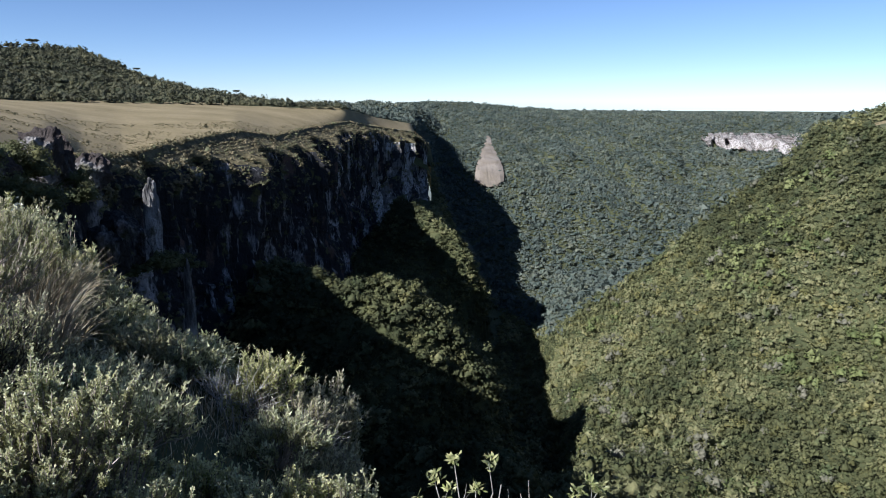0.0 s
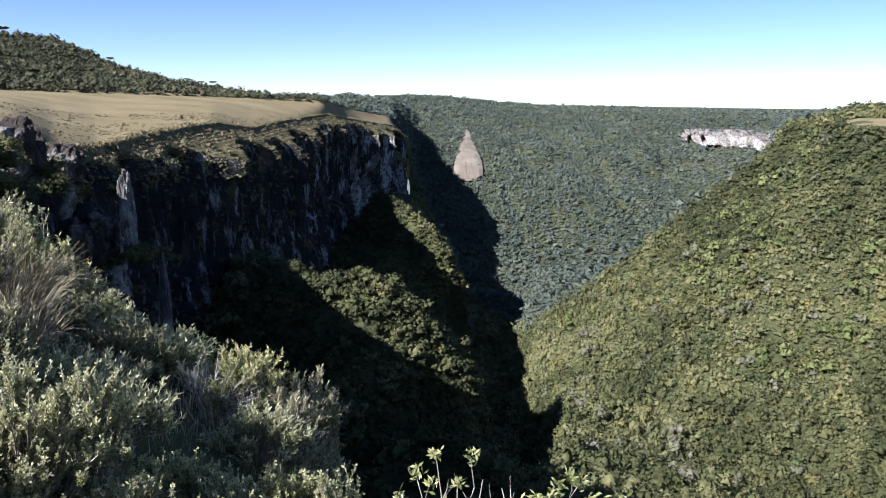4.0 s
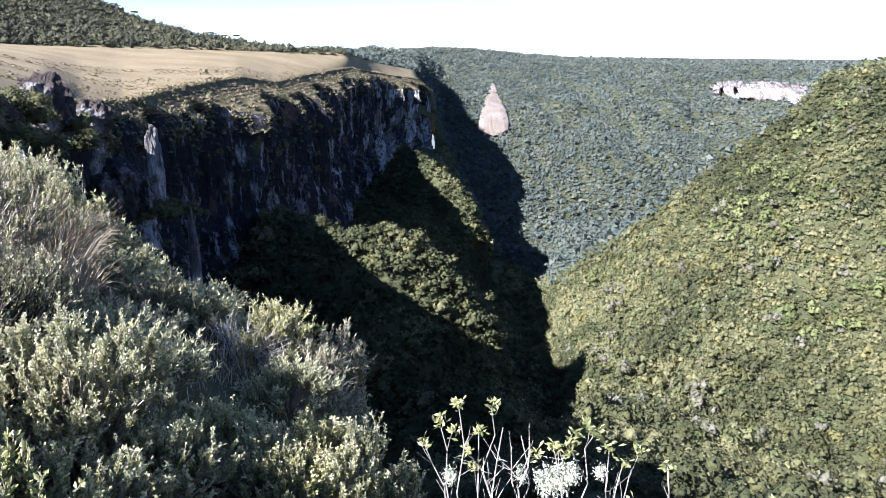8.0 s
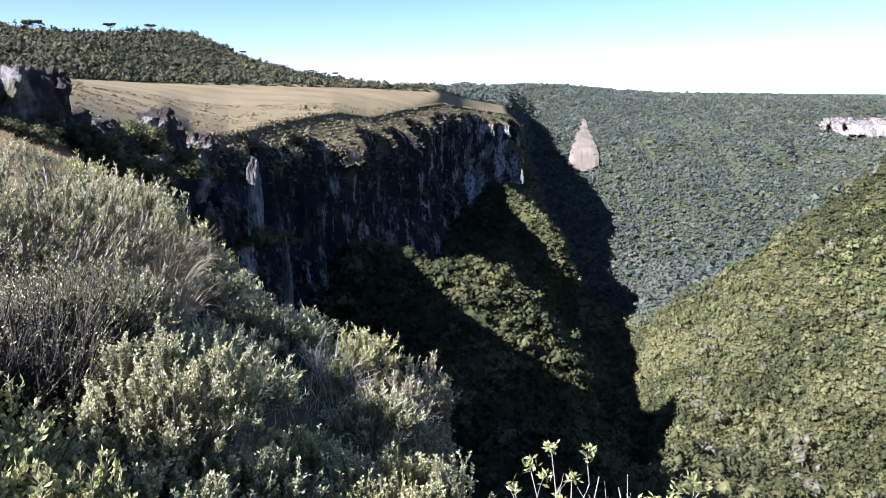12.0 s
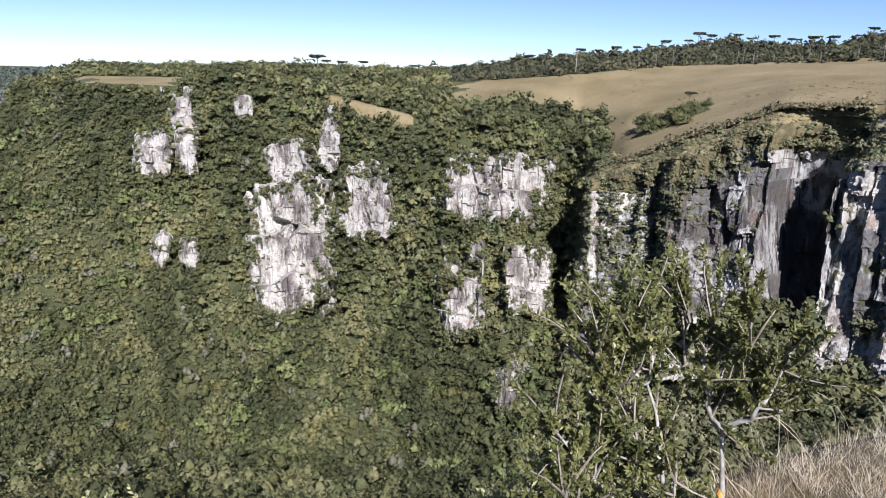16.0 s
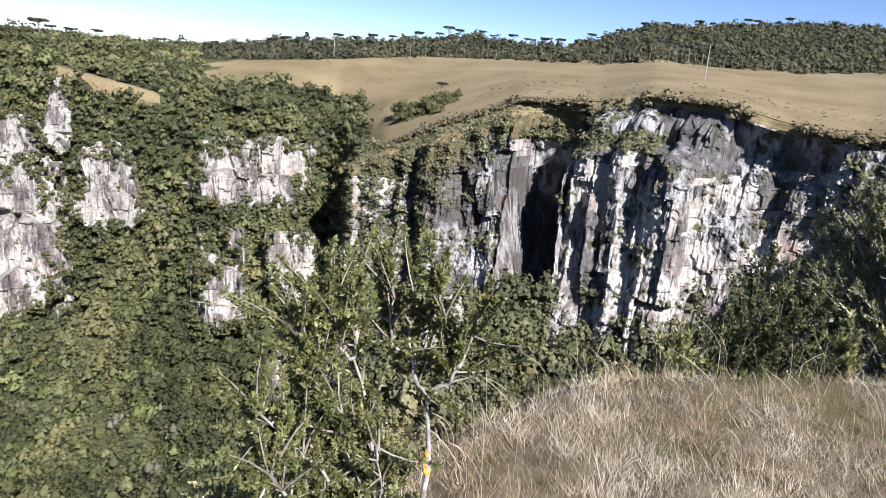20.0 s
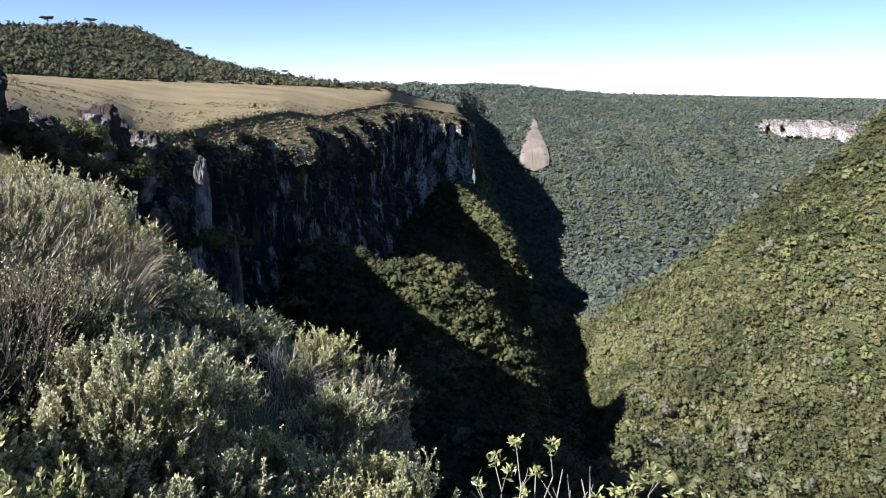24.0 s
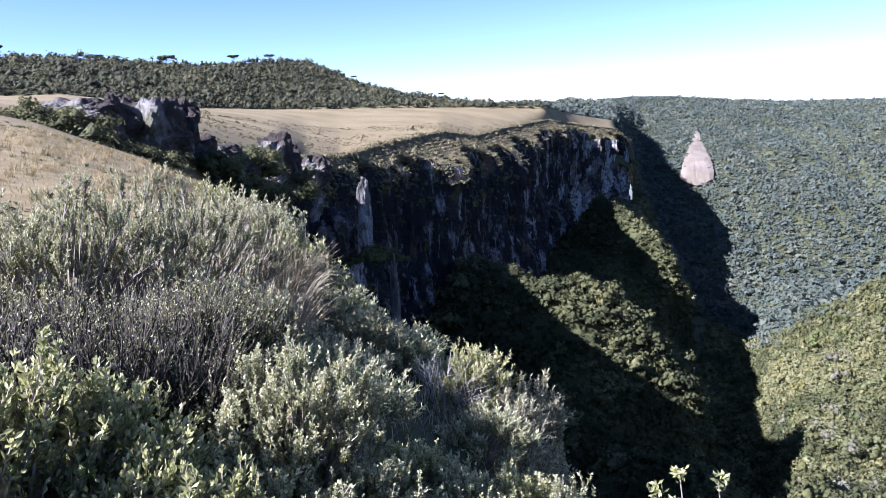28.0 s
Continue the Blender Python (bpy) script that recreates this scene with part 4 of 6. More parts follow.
def grass_scrub(name, n, az0, az1, p1, seed, label):
    q, a, p = scatter(n, az0, az1, 5.01, p1, seed, lambda a, p, x, y, z: np.random.default_rng(seed).uniform(0, 1, a.size) < np.clip(1.15 - (p - 5) * 2.2, 0.03, 1) * (fbm(x / 9, y / 9, seed, 3) > 0.47))
    s = np.random.default_rng(seed).gamma(2, 0.16, len(q)) + 0.15
    return canopy(name, q, s * 0.8, DRYSCRUB, label, "shrubs", seed, 14, 0.22, 1, 0.6)


def brink_scrub(name, az0, az1, n, seed, material, label):
    """Bushes along the very edge of the plateau."""
    g = np.random.default_rng(seed)
    a = g.uniform(az0, az1, n * 3)
    r, z = line(4, a)
    r = r + g.gamma(2, 1.4, n * 3) - 3.3
    x, y = plan(a, r)
    ok = fbm(x / 9, y / 9, seed, 3) > 0.38
    q = np.stack([x, y, z - 0.5], -1)[ok][:n]
    return canopy(name, q, g.gamma(3, 0.24, len(q)) + 0.25, material, label, "shrubs", seed + 1, 22, 0.16, 2, 0.8)


brink_scrub("brink_scrub_left", -31, -1.5, 2400, 64, DRYSCRUB, "brown and olive bushes along the edge of the plateau")
brink_scrub("brink_scrub_right", 74, 133, 3600, 65, DRYSCRUB, "olive bushes along the edge of the plateau")
grass_scrub("rim_scrub_left", 5200, -36, -2, 5.9, 61, "low brown scrub scattered over the dry grassland")
grass_scrub("rim_scrub_right", 1800, 74, 134, 5.9, 62, "low brown scrub scattered over the dry grassland")


def meadow_tufts():
    """Low dark tufts on the grassy slope behind the heath."""
    g = np.random.default_rng(66)
    a, r = g.uniform(-66, -38, 2400), 9 + 45 * g.uniform(0, 1, 2400) ** 0.7
    x, y = plan(a, r)
    ok = fbm(x / 4, y / 4, 66.0, 3) > 0.52
    q = np.array([(u, v, ground_z(b, d)) for u, v, b, d in zip(x[ok], y[ok], a[ok], r[ok])])
    return canopy("meadow_scrub", q, g.gamma(2.5, 0.03, len(q)) + 0.04, SCRUB, "low olive and brown tufts in the dry grass", "shrubs", 67, 44, 0.16, 2, 0.6)


def edge_trunks(name, az0, az1, n, seed, label):
    g = np.random.default_rng(seed)
    a = g.uniform(az0, az1, n)
    x, y, z = land(a, np.full(n, 5.985))
    h = g.uniform(5, 9, n)
    b = np.stack([x, y, z - 0.5], -1)
    t = b + np.stack([g.normal(0, 0.3, n), g.normal(0, 0.3, n), h], -1)
    path = np.stack([b, (b + t) / 2, t], 1)
    ang = np.arange(5) * 2 * math.pi / 5
    ring = path[:, :, None] + np.stack([np.cos(ang), np.sin(ang), 0 * ang], -1) * np.array([0.2, 0.17, 0.13])[None, :, None, None]
    i, j = np.meshgrid(np.arange(2), np.arange(5), indexing="ij")
    f = np.stack([i * 5 + j, i * 5 + (j + 1) % 5, i * 5 + 5 + (j + 1) % 5, i * 5 + 5 + j], -1).reshape(1, -1, 4) + (np.arange(n) * 15)[:, None, None]
    return tagged(new(name, mesh_from(name, ring.reshape(-1, 3), f.reshape(-1, 4), [TRUNK_M])), label, "trees", kind="stuff")


TRUNK_M, tn, tl, tb = mat("pale_trunks", 0.9)
tl.new(ramp(tn, tl, tex(tn, tl, 1.0, 3), [(0.3, (0.07, 0.06, 0.05)), (0.7, (0.20, 0.18, 0.15))]), tb.inputs["Base Color"])
edge_trunks("tree_trunk_row", 74, 122, 46, 63, "pale straight trunks along the edge of the forest")


# ---- plants near the eye ----
def ground_z(az, d):
    """Height of the land at an azimuth and a distance."""
    p = np.concatenate([np.linspace(0, 2, 81), np.linspace(2, 7, 400)[1:]])
    x, y, z = land(np.full(p.size, float(az)), p)
    return float(np.interp(d, np.hypot(x, y), z))


LEFT_EYE, MID_EYE, TREE_EYE, RIGHT_EYE = (-0.1, -0.1), (0.1, -0.06), (0.45, -0.39), (0.44, -0.5)


def spot(az, el, d, eye=(0, 0)):
    """A point at an azimuth, an elevation and a plan distance from where the camera looks at it."""
    a = radians(az)
    return np.array([eye[0] + d * math.sin(a), eye[1] + d * math.cos(a), d * math.tan(radians(el))])


def foot(az, d, eye=(0, 0)):
    """The ground below such a point."""
    x, y, _ = spot(az, 0, d, eye)
    return float(x), float(y), ground_z(math.degrees(math.atan2(x, y)), math.hypot(x, y))


def unit(v):
    return v / (np.linalg.norm(v, axis=-1, keepdims=True) + 1e-9)


def tube_arrays(paths, radii, sides=4):
    """Tapered tubes along paths (n x k x 3), radii (n x k): verts and quads."""
    paths, radii = np.asarray(paths, float), np.asarray(radii, float)
    n, k, _ = paths.shape
    t = unit(np.gradient(paths, axis=1))
    ref = np.where(np.abs(t[..., 2:3]) > 0.9, (1.0, 0, 0), (0, 0, 1.0))
    u = unit(np.cross(t, ref))
    v = np.cross(t, u)
    ang = np.arange(sides) * 2 * math.pi / sides
    ring = paths[:, :, None] + radii[:, :, None, None] * (np.cos(ang)[:, None] * u[:, :, None] + np.sin(ang)[:, None] * v[:, :, None])
    base = (np.arange(n) * k * sides)[:, None, None]
    i, j = np.meshgrid(np.arange(k - 1), np.arange(sides), indexing="ij")
    a, b = i * sides + j, i * sides + (j + 1) % sides
    f = np.stack([a, b, b + sides, a + sides], -1).reshape(1, -1, 4) + base
    return ring.reshape(-1, 3), f.reshape(-1, 4)


def leaf_arrays(p, d, length, width, rng, corners=4):
    """Pointed leaves from points p along d: verts and quads, or triangles where they stay far."""
    n = len(p)
    d = unit(d)
    side = unit(np.cross(d, rng.normal(size=(n, 3))))
    l, w = length * rng.uniform(0.7, 1.25, n)[:, None], width * rng.uniform(0.75, 1.2, n)[:, None]
    nor = np.cross(d, side)
    q = np.stack([p, p + d * l * 0.55 + side * w * 0.5 + nor * w * 0.15, p + d * l, p + d * l * 0.55 - side * w * 0.5 + nor * w * 0.15], 1)
    if corners == 3:
        q = np.stack([p + side * w * 0.5 + d * l * 0.3, p + d * l * 1.1, p - side * w * 0.5 + d * l * 0.3], 1)
    return q.reshape(-1, 3), np.arange(n * corners).reshape(-1, corners)


def bezier(a, b, c, k):
    t = np.linspace(0, 1, k)[None, :, None]
    return a[:, None] * (1 - t) ** 2 + 2 * b[:, None] * t * (1 - t) + c[:, None] * t**2


BARK_M, bn, bl, bb = mat("grey_bark", 0.9)
bl.new(ramp(bn, bl, tex(bn, bl, 30, 4), [(0.3, (0.16, 0.145, 0.125)), (0.6, (0.36, 0.34, 0.31)), (0.8, (0.52, 0.51, 0.48))]), bb.inputs["Base Color"])
STEM_M, bn, bl, bb = mat("brown_stems", 0.9)
bl.new(ramp(bn, bl, tex(bn, bl, 12, 4), [(0.3, (0.11, 0.09, 0.07)), (0.55, (0.24, 0.205, 0.17)), (0.8, (0.42, 0.38, 0.34))]), bb.inputs["Base Color"])
TWIG_M, bn, bl, bb = mat("dark_twigs", 0.9)
bl.new(ramp(bn, bl, tex(bn, bl, 9, 4), [(0.3, (0.022, 0.018, 0.015)), (0.55, (0.055, 0.046, 0.038)), (0.8, (0.14, 0.125, 0.11))]), bb.inputs["Base Color"])
WHITE_M, bn, bl, bb = mat("bleached_wood", 0.85)
bl.new(ramp(bn, bl, tex(bn, bl, 25, 5), [(0.3, (0.16, 0.15, 0.13)), (0.5, (0.40, 0.385, 0.35)), (0.75, (0.62, 0.61, 0.58))]), bb.inputs["Base Color"])
PALEBARK_M, bn, bl, bb = mat("pale_bark", 0.85)
bl.new(ramp(bn, bl, tex(bn, bl, 22, 5), [(0.3, (0.13, 0.115, 0.09)), (0.5, (0.27, 0.25, 0.21)), (0.75, (0.52, 0.50, 0.45))]), bb.inputs["Base Color"])
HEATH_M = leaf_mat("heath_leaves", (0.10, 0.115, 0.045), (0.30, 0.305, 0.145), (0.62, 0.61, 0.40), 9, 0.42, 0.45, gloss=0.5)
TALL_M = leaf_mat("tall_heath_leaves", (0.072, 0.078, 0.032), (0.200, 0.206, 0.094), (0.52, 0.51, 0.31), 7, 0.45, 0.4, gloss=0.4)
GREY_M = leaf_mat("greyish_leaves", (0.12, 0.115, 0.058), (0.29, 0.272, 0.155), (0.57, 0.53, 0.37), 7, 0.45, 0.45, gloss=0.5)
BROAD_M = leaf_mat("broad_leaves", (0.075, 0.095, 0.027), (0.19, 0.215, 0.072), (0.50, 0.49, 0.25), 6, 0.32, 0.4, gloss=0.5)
GOLD_M = leaf_mat("golden_grass", (0.17, 0.14, 0.06), (0.28, 0.215, 0.11), (0.46, 0.38, 0.24), 2.5, 0.8, 0.3)
# leaves darkened in colour to stand in for shade below the brink
SHADE_LEAF_M = leaf_mat("shade_dark_leaves", (0.02, 0.027, 0.011), (0.05, 0.06, 0.022), (0.13, 0.14, 0.055), 3, 0.35, 0.15, gloss=0.4)
OLIVE_M = leaf_mat("olive_leaves", (0.065, 0.075, 0.026), (0.165, 0.174, 0.064), (0.40, 0.385, 0.18), 6, 0.4, 0.4, gloss=0.4)
YELLOW_M = leaf_mat("yellowish_leaves", (0.12, 0.14, 0.04), (0.30, 0.31, 0.11), (0.52, 0.50, 0.28), 6, 0.5, 0.3)
GREEN_M = leaf_mat("glossy_leaves", (0.045, 0.058, 0.021), (0.125, 0.14, 0.053), (0.33, 0.33, 0.155), 3, 0.35, 0.28)
STRAW_M = leaf_mat("straw", (0.13, 0.14, 0.05), (0.335, 0.275, 0.18), (0.66, 0.59, 0.49), 2.5, 0.8, 0.3)
STRAW_M.node_tree.nodes["Color Ramp"].color_ramp.elements.new(0.24).color = (0.25, 0.165, 0.10, 1)


def shrub(name, az, d, radius, height, stems, twigs, leaves, leaf, leafmat, stemmat, label, seed, top=None, droop=0.0, twig=0.2, inner=0.35, group="", eye=LEFT_EYE, upright=0.45, lumpy=0.5, thick=1.0, wild=0.0):
    """A shrub of stems that fan out into leafy twigs. leaf: length, width, tilt off the twig. top: elevation at which its top is seen."""
    g = np.random.default_rng(seed)
    x, y, z = foot(az, d, eye)
    if top is not None:
        height = max(0.3, d * math.tan(radians(top)) - z + 0.04)
    root = thing(name, (x, y, z - 0.03), label, "shrub", group)
    rho, th = np.sqrt(g.uniform(0, 1, stems)), g.uniform(0, 6.283, stems)
    lump = 1 - lumpy / 2 + lumpy * vnoise(np.cos(th) * 1.7 + seed, np.sin(th) * 1.7, rho * 2.5)
    tip = np.stack([radius * rho * np.cos(th), radius * rho * np.sin(th), height * (0.12 + 0.88 * np.sqrt(1 - 0.92 * rho**2)) * lump], -1)
    tip[:, 2] *= min(1.0, height / tip[:, 2].max())
    base = np.stack([radius * 0.22 * rho * np.cos(th), radius * 0.22 * rho * np.sin(th), 0 * rho], -1)
    ctl = base + (tip - base) * (0.35, 0.35, 0.62) + g.normal(0, 0.05 * radius, (stems, 3))
    path = bezier(base, ctl, tip, 6)
    rad = np.linspace(1, 0.35, 6)[None] * (0.006 + 0.006 * radius) * thick * g.uniform(0.6, 1.3, (stems, 1))
    # twigs leave the outer part of the stems
    who = np.repeat(np.arange(stems), twigs)
    f = inner + (1 - inner) * g.uniform(0, 1, len(who)) ** 0.6
    i = np.clip((f * 5).astype(int), 0, 4)
    w = (f * 5 - i)[:, None]
    p0 = path[who, i] * (1 - w) + path[who, i + 1] * w
    axis = unit(path[who, i + 1] - path[who, i])
    out = unit(axis * (1.1 - upright) + g.normal(0, 0.45 - 0.2 * upright + wild, (len(who), 3)) + np.array([0, 0, upright - droop]) + unit(tip[who]) * 0.35)
    ln = twig * g.uniform(0.5, 1.2, (len(who), 1))
    p2 = p0 + out * ln
    p1 = p0 + out * ln * 0.5 + g.normal(0, 0.02, (len(who), 3))
    tw = np.stack([p0, p2], 1)
    v1, f1 = tube_arrays(path, rad, 4 if d < 4 else 3)
    v2, f2 = tube_arrays(tw, np.tile([0.0035, 0.0015], (len(who), 1)) * (0.7 + radius * 0.5) * math.sqrt(thick), 3)
    tagged(part("stem", mesh_from("stem", np.concatenate([v1, v2]), np.concatenate([f1, f2 + len(v1)]), [stemmat]), root), kind="stuff")
    if leaves:
        n = len(who) * leaves
        k = np.repeat(np.arange(len(who)), leaves)
        t = g.uniform(0.05, 1.0, n)[:, None]
        p = p0[k] * (1 - t) + p2[k] * t
        dd = out[k] + unit(g.normal(size=(n, 3))) * leaf[2]
        c = 4 if d < 4.2 else 3
        v, q = leaf_arrays(p, dd, leaf[0] * (7 - c) / 3, leaf[1] * (7 - c) / 3, g, c)
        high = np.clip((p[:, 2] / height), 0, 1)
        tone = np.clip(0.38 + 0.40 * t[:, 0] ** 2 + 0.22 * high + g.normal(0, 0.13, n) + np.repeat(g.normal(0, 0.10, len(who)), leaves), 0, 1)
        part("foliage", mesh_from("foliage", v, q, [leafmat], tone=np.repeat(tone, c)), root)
    return root


HEATH = (0.023, 0.011, 0.95)
G1 = "grey-green heath shrubs at the canyon edge"
L1 = "grey-green heath shrub with upright leafy shoots at the canyon edge"
for k, (az, d, r, top, st, tw) in enumerate([(-57, 5.0, 0.9, -6.4, 80, 7), (-52, 5.4, 0.9, -6.0, 95, 7), (-47, 5.2, 0.9, -5.2, 95, 7), (-42.5, 5.8, 0.9, -5.2, 95, 7), (-38, 6.4, 0.9, -5.4, 85, 7),
                                         (-34, 7.2, 0.8, -7.4, 45, 6)]):
    shrub("heath_shrub", az, d, r, 1, st, tw, 34, (0.019, 0.0085, 0.8), TALL_M, STEM_M, L1, 100 + k, top, inner=0.6, twig=0.17, group=G1, upright=0.8)
for k, (az, d, r, top, lf) in enumerate([(-56, 3.7, 0.6, -13, 9), (-50.5, 3.8, 0.6, -12.5, 8), (-45, 3.9, 0.6, -13.2, 9), (-39.5, 4.1, 0.6, -13.5, 8), (-35.5, 4.6, 0.5, -14, 12), (-53, 3.1, 0.45, -15, 3), (-44.5, 3.3, 0.45, -15.5, 3), (-39, 3.4, 0.45, -17, 4)]):
    shrub("heath_shrub", az, d, r, 1, 105, 9, lf, (0.019, 0.009, 0.95), TALL_M, TWIG_M, "heath shrub of bare dark twigs with leaves at the tips", 111 + k, top, inner=0.35, twig=0.2, group=G1, upright=0.5)
for k, (az, d, r, top, st, tw) in enumerate([(-30.5, 3.1, 0.42, -19.6, 90, 8), (-35, 2.9, 0.38, -23.5, 70, 8), (-26.2, 3.2, 0.30, -22.0, 60, 8), (-32, 2.4, 0.35, -31, 60, 8), (-24.5, 2.9, 0.3, -30, 60, 8)]):
    shrub("heath_shrub", az, d, r, 1, st, tw - 2, 34, (0.019, 0.010, 1.0), HEATH_M, STEM_M, "bushy green heath shrub with pale shoot tips", 130 + k, top, inner=0.55, twig=0.13, group=G1, upright=0.8)
for k, (az, d, r, top) in enumerate([(-52.5, 2.5, 0.5, -17.5), (-46, 2.7, 0.42, -20.5), (-57, 2.4, 0.45, -17), (-38.5, 2.2, 0.3, -29.0), (-42, 2.35, 0.26, -27.0)]):
    shrub("broadleaf_shrub", az, d, r, 1, 95, 7, 17, (0.030, 0.0145, 0.8), BROAD_M, STEM_M, "yellow-green broadleaf shrub with upright oval leaves", 150 + k, top, inner=0.5, twig=0.15, upright=0.7, group="broadleaf shrubs")
for k, (az, d, r, top) in enumerate([(-54, 2.0, 0.40, -29.5), (-47, 2.1, 0.32, -31)]):
    shrub("dead_shrub", az, d, r, 1, 90, 14, 0, HEATH, HEATH_M, BARK_M, "leafless grey twiggy shrub among the heath", 160 + k, top, twig=0.15, inner=0.3, upright=0.05, thick=0.4, wild=0.5)
for k, (az, d, r, top, m, lf) in enumerate([(-14.6, 6.3, 0.5, -21.2, YELLOW_M, 17), (-10.0, 6.7, 0.50, -23.4, GREY_M, 15), (-8.2, 6.6, 0.3, -26.0, GREY_M, 14), (-12.2, 6.0, 0.4, -24.6, GREY_M, 9), (-16.5, 6.8, 0.35, -24.2, HEATH_M, 14), (-13.5, 5.1, 0.4, -29.4, HEATH_M, 14),
                                           (-10, 5.3, 0.36, -29.8, GREY_M, 12), (-24.9, 4.4, 0.36, -26.4, HEATH_M, 16),
                                           (-26.8, 5.2, 0.42, -21.4, GREY_M, 16), (-29.2, 5.0, 0.4, -22.0, HEATH_M, 16), (-31.8, 5.4, 0.42, -19.0, GREY_M, 16), (-34.5, 5.2, 0.5, -13.6, GREY_M, 16)]):
    shrub("edge_shrub", az, d, r, 1, 52, 7, lf, (0.032, 0.012, 0.8), m, STEM_M, "sunlit shrub with bare grey stems at the canyon edge", 170 + k, top, inner=0.5, twig=0.17, group="shrubs at the canyon edge", upright=0.7)
shrub("bare_shrub", -18.2, 6.0, 0.36, 1, 9, 9, 0, HEATH, HEATH_M, WHITE_M, "leafless shrub of bleached white twigs", 180, -21.8, twig=0.26, inner=0.3, upright=0.15, thick=0.5, wild=0.25)
for k, (az, d, r, top) in enumerate([(-16.0, 3.2, 0.27, -30.4), (-11.0, 3.3, 0.27, -30.0), (-7.0, 3.25, 0.26, -30.6), (-21, 3.4, 0.28, -31.5), (-3.6, 3.3, 0.18, -34.0), (-13.6, 3.0, 0.24, -32.4), (-9.2, 3.05, 0.22, -32.6)]):
    shrub("heath_shrub", az, d, r, 1, 64, 5, 32, (0.019, 0.010, 1.0), YELLOW_M if k % 2 else HEATH_M, STEM_M, "low green heath shrub with pale tips on the steep edge", 190 + k, top, inner=0.55, twig=0.13, group=G1, upright=0.8)
for k, (az, d, r, top) in enumerate([(-32.5, 9.5, 0.9, -7.6), (-29.8, 11.5, 0.9, -8.6), (-28, 9.2, 0.7, -11.2), (-26.4, 10.5, 0.7, -12.5), (-25.8, 8.6, 0.55, -15.6), (-23.8, 8.2, 0.45, -18.6), (-28.6, 7.4, 0.5, -17.2), (-27.0, 7.2, 0.5, -17.8),
                                 (-34.5, 12, 1.0, -5.8), (-24.0, 6.6, 0.4, -21.8), (-21.0, 6.8, 0.35, -24), (-19.8, 7.4, 0.35, -23.5)]):
    shrub("scrub_bush", az, d, r, 1, 40, 6, 14, (0.045, 0.02, 0.8), (SCRUB, HEATH_M, YELLOW_M)[k % 3], STEM_M, "rounded scrub bush on the slope at the canyon edge", 210 + k, top, inner=0.35, twig=0.24, group="scrub bushes")
for k, (az, d, r, top) in enumerate([(-33, 8.3, 0.6, -7.0), (-31, 8.4, 0.55, -8.4), (-29.4, 8.2, 0.5, -10.6), (-28.1, 7.9, 0.45, -12.8), (-26.8, 7.6, 0.42, -14.8), (-25.4, 7.3, 0.38, -17.0), (-24.3, 7.0, 0.34, -19.2)]):
    shrub("scrub_bush", az, d, r, 1, 62, 8, 22, (0.034, 0.015, 0.9), (GREY_M, HEATH_M, YELLOW_M)[k % 3], STEM_M, "grey-green rounded bush along the brink of the slope", 222 + k, top, inner=0.4, twig=0.2, group="scrub bushes")
for k, (az, d, r, top) in enumerate([(36.5, 2.9, 0.30, -32.0), (31, 3.0, 0.26, -34.4), (40.5, 3.0, 0.22, -33.6)]):
    shrub("heath_shrub", az, d, r, 1, 34, 6, 40, (0.02, 0.009, 1.0), YELLOW_M, STEM_M, "pale yellow-green heath shrub with thick upright shoots", 230 + k, top, inner=0.45, twig=0.15, group=G1, eye=MID_EYE, upright=0.9)


for k, (az, d, r, top) in enumerate([(-17.2, 5.6, 0.36, -22.4), (-11.4, 5.6, 0.34, -26.4)]):
    shrub("dead_shrub", az, d, r, 1, 9, 11, 0, HEATH, HEATH_M, BARK_M, "leafless bleached twiggy shrub among green bushes", 166 + k, top, twig=0.24, inner=0.3, upright=0.1, thick=0.5, wild=0.3)


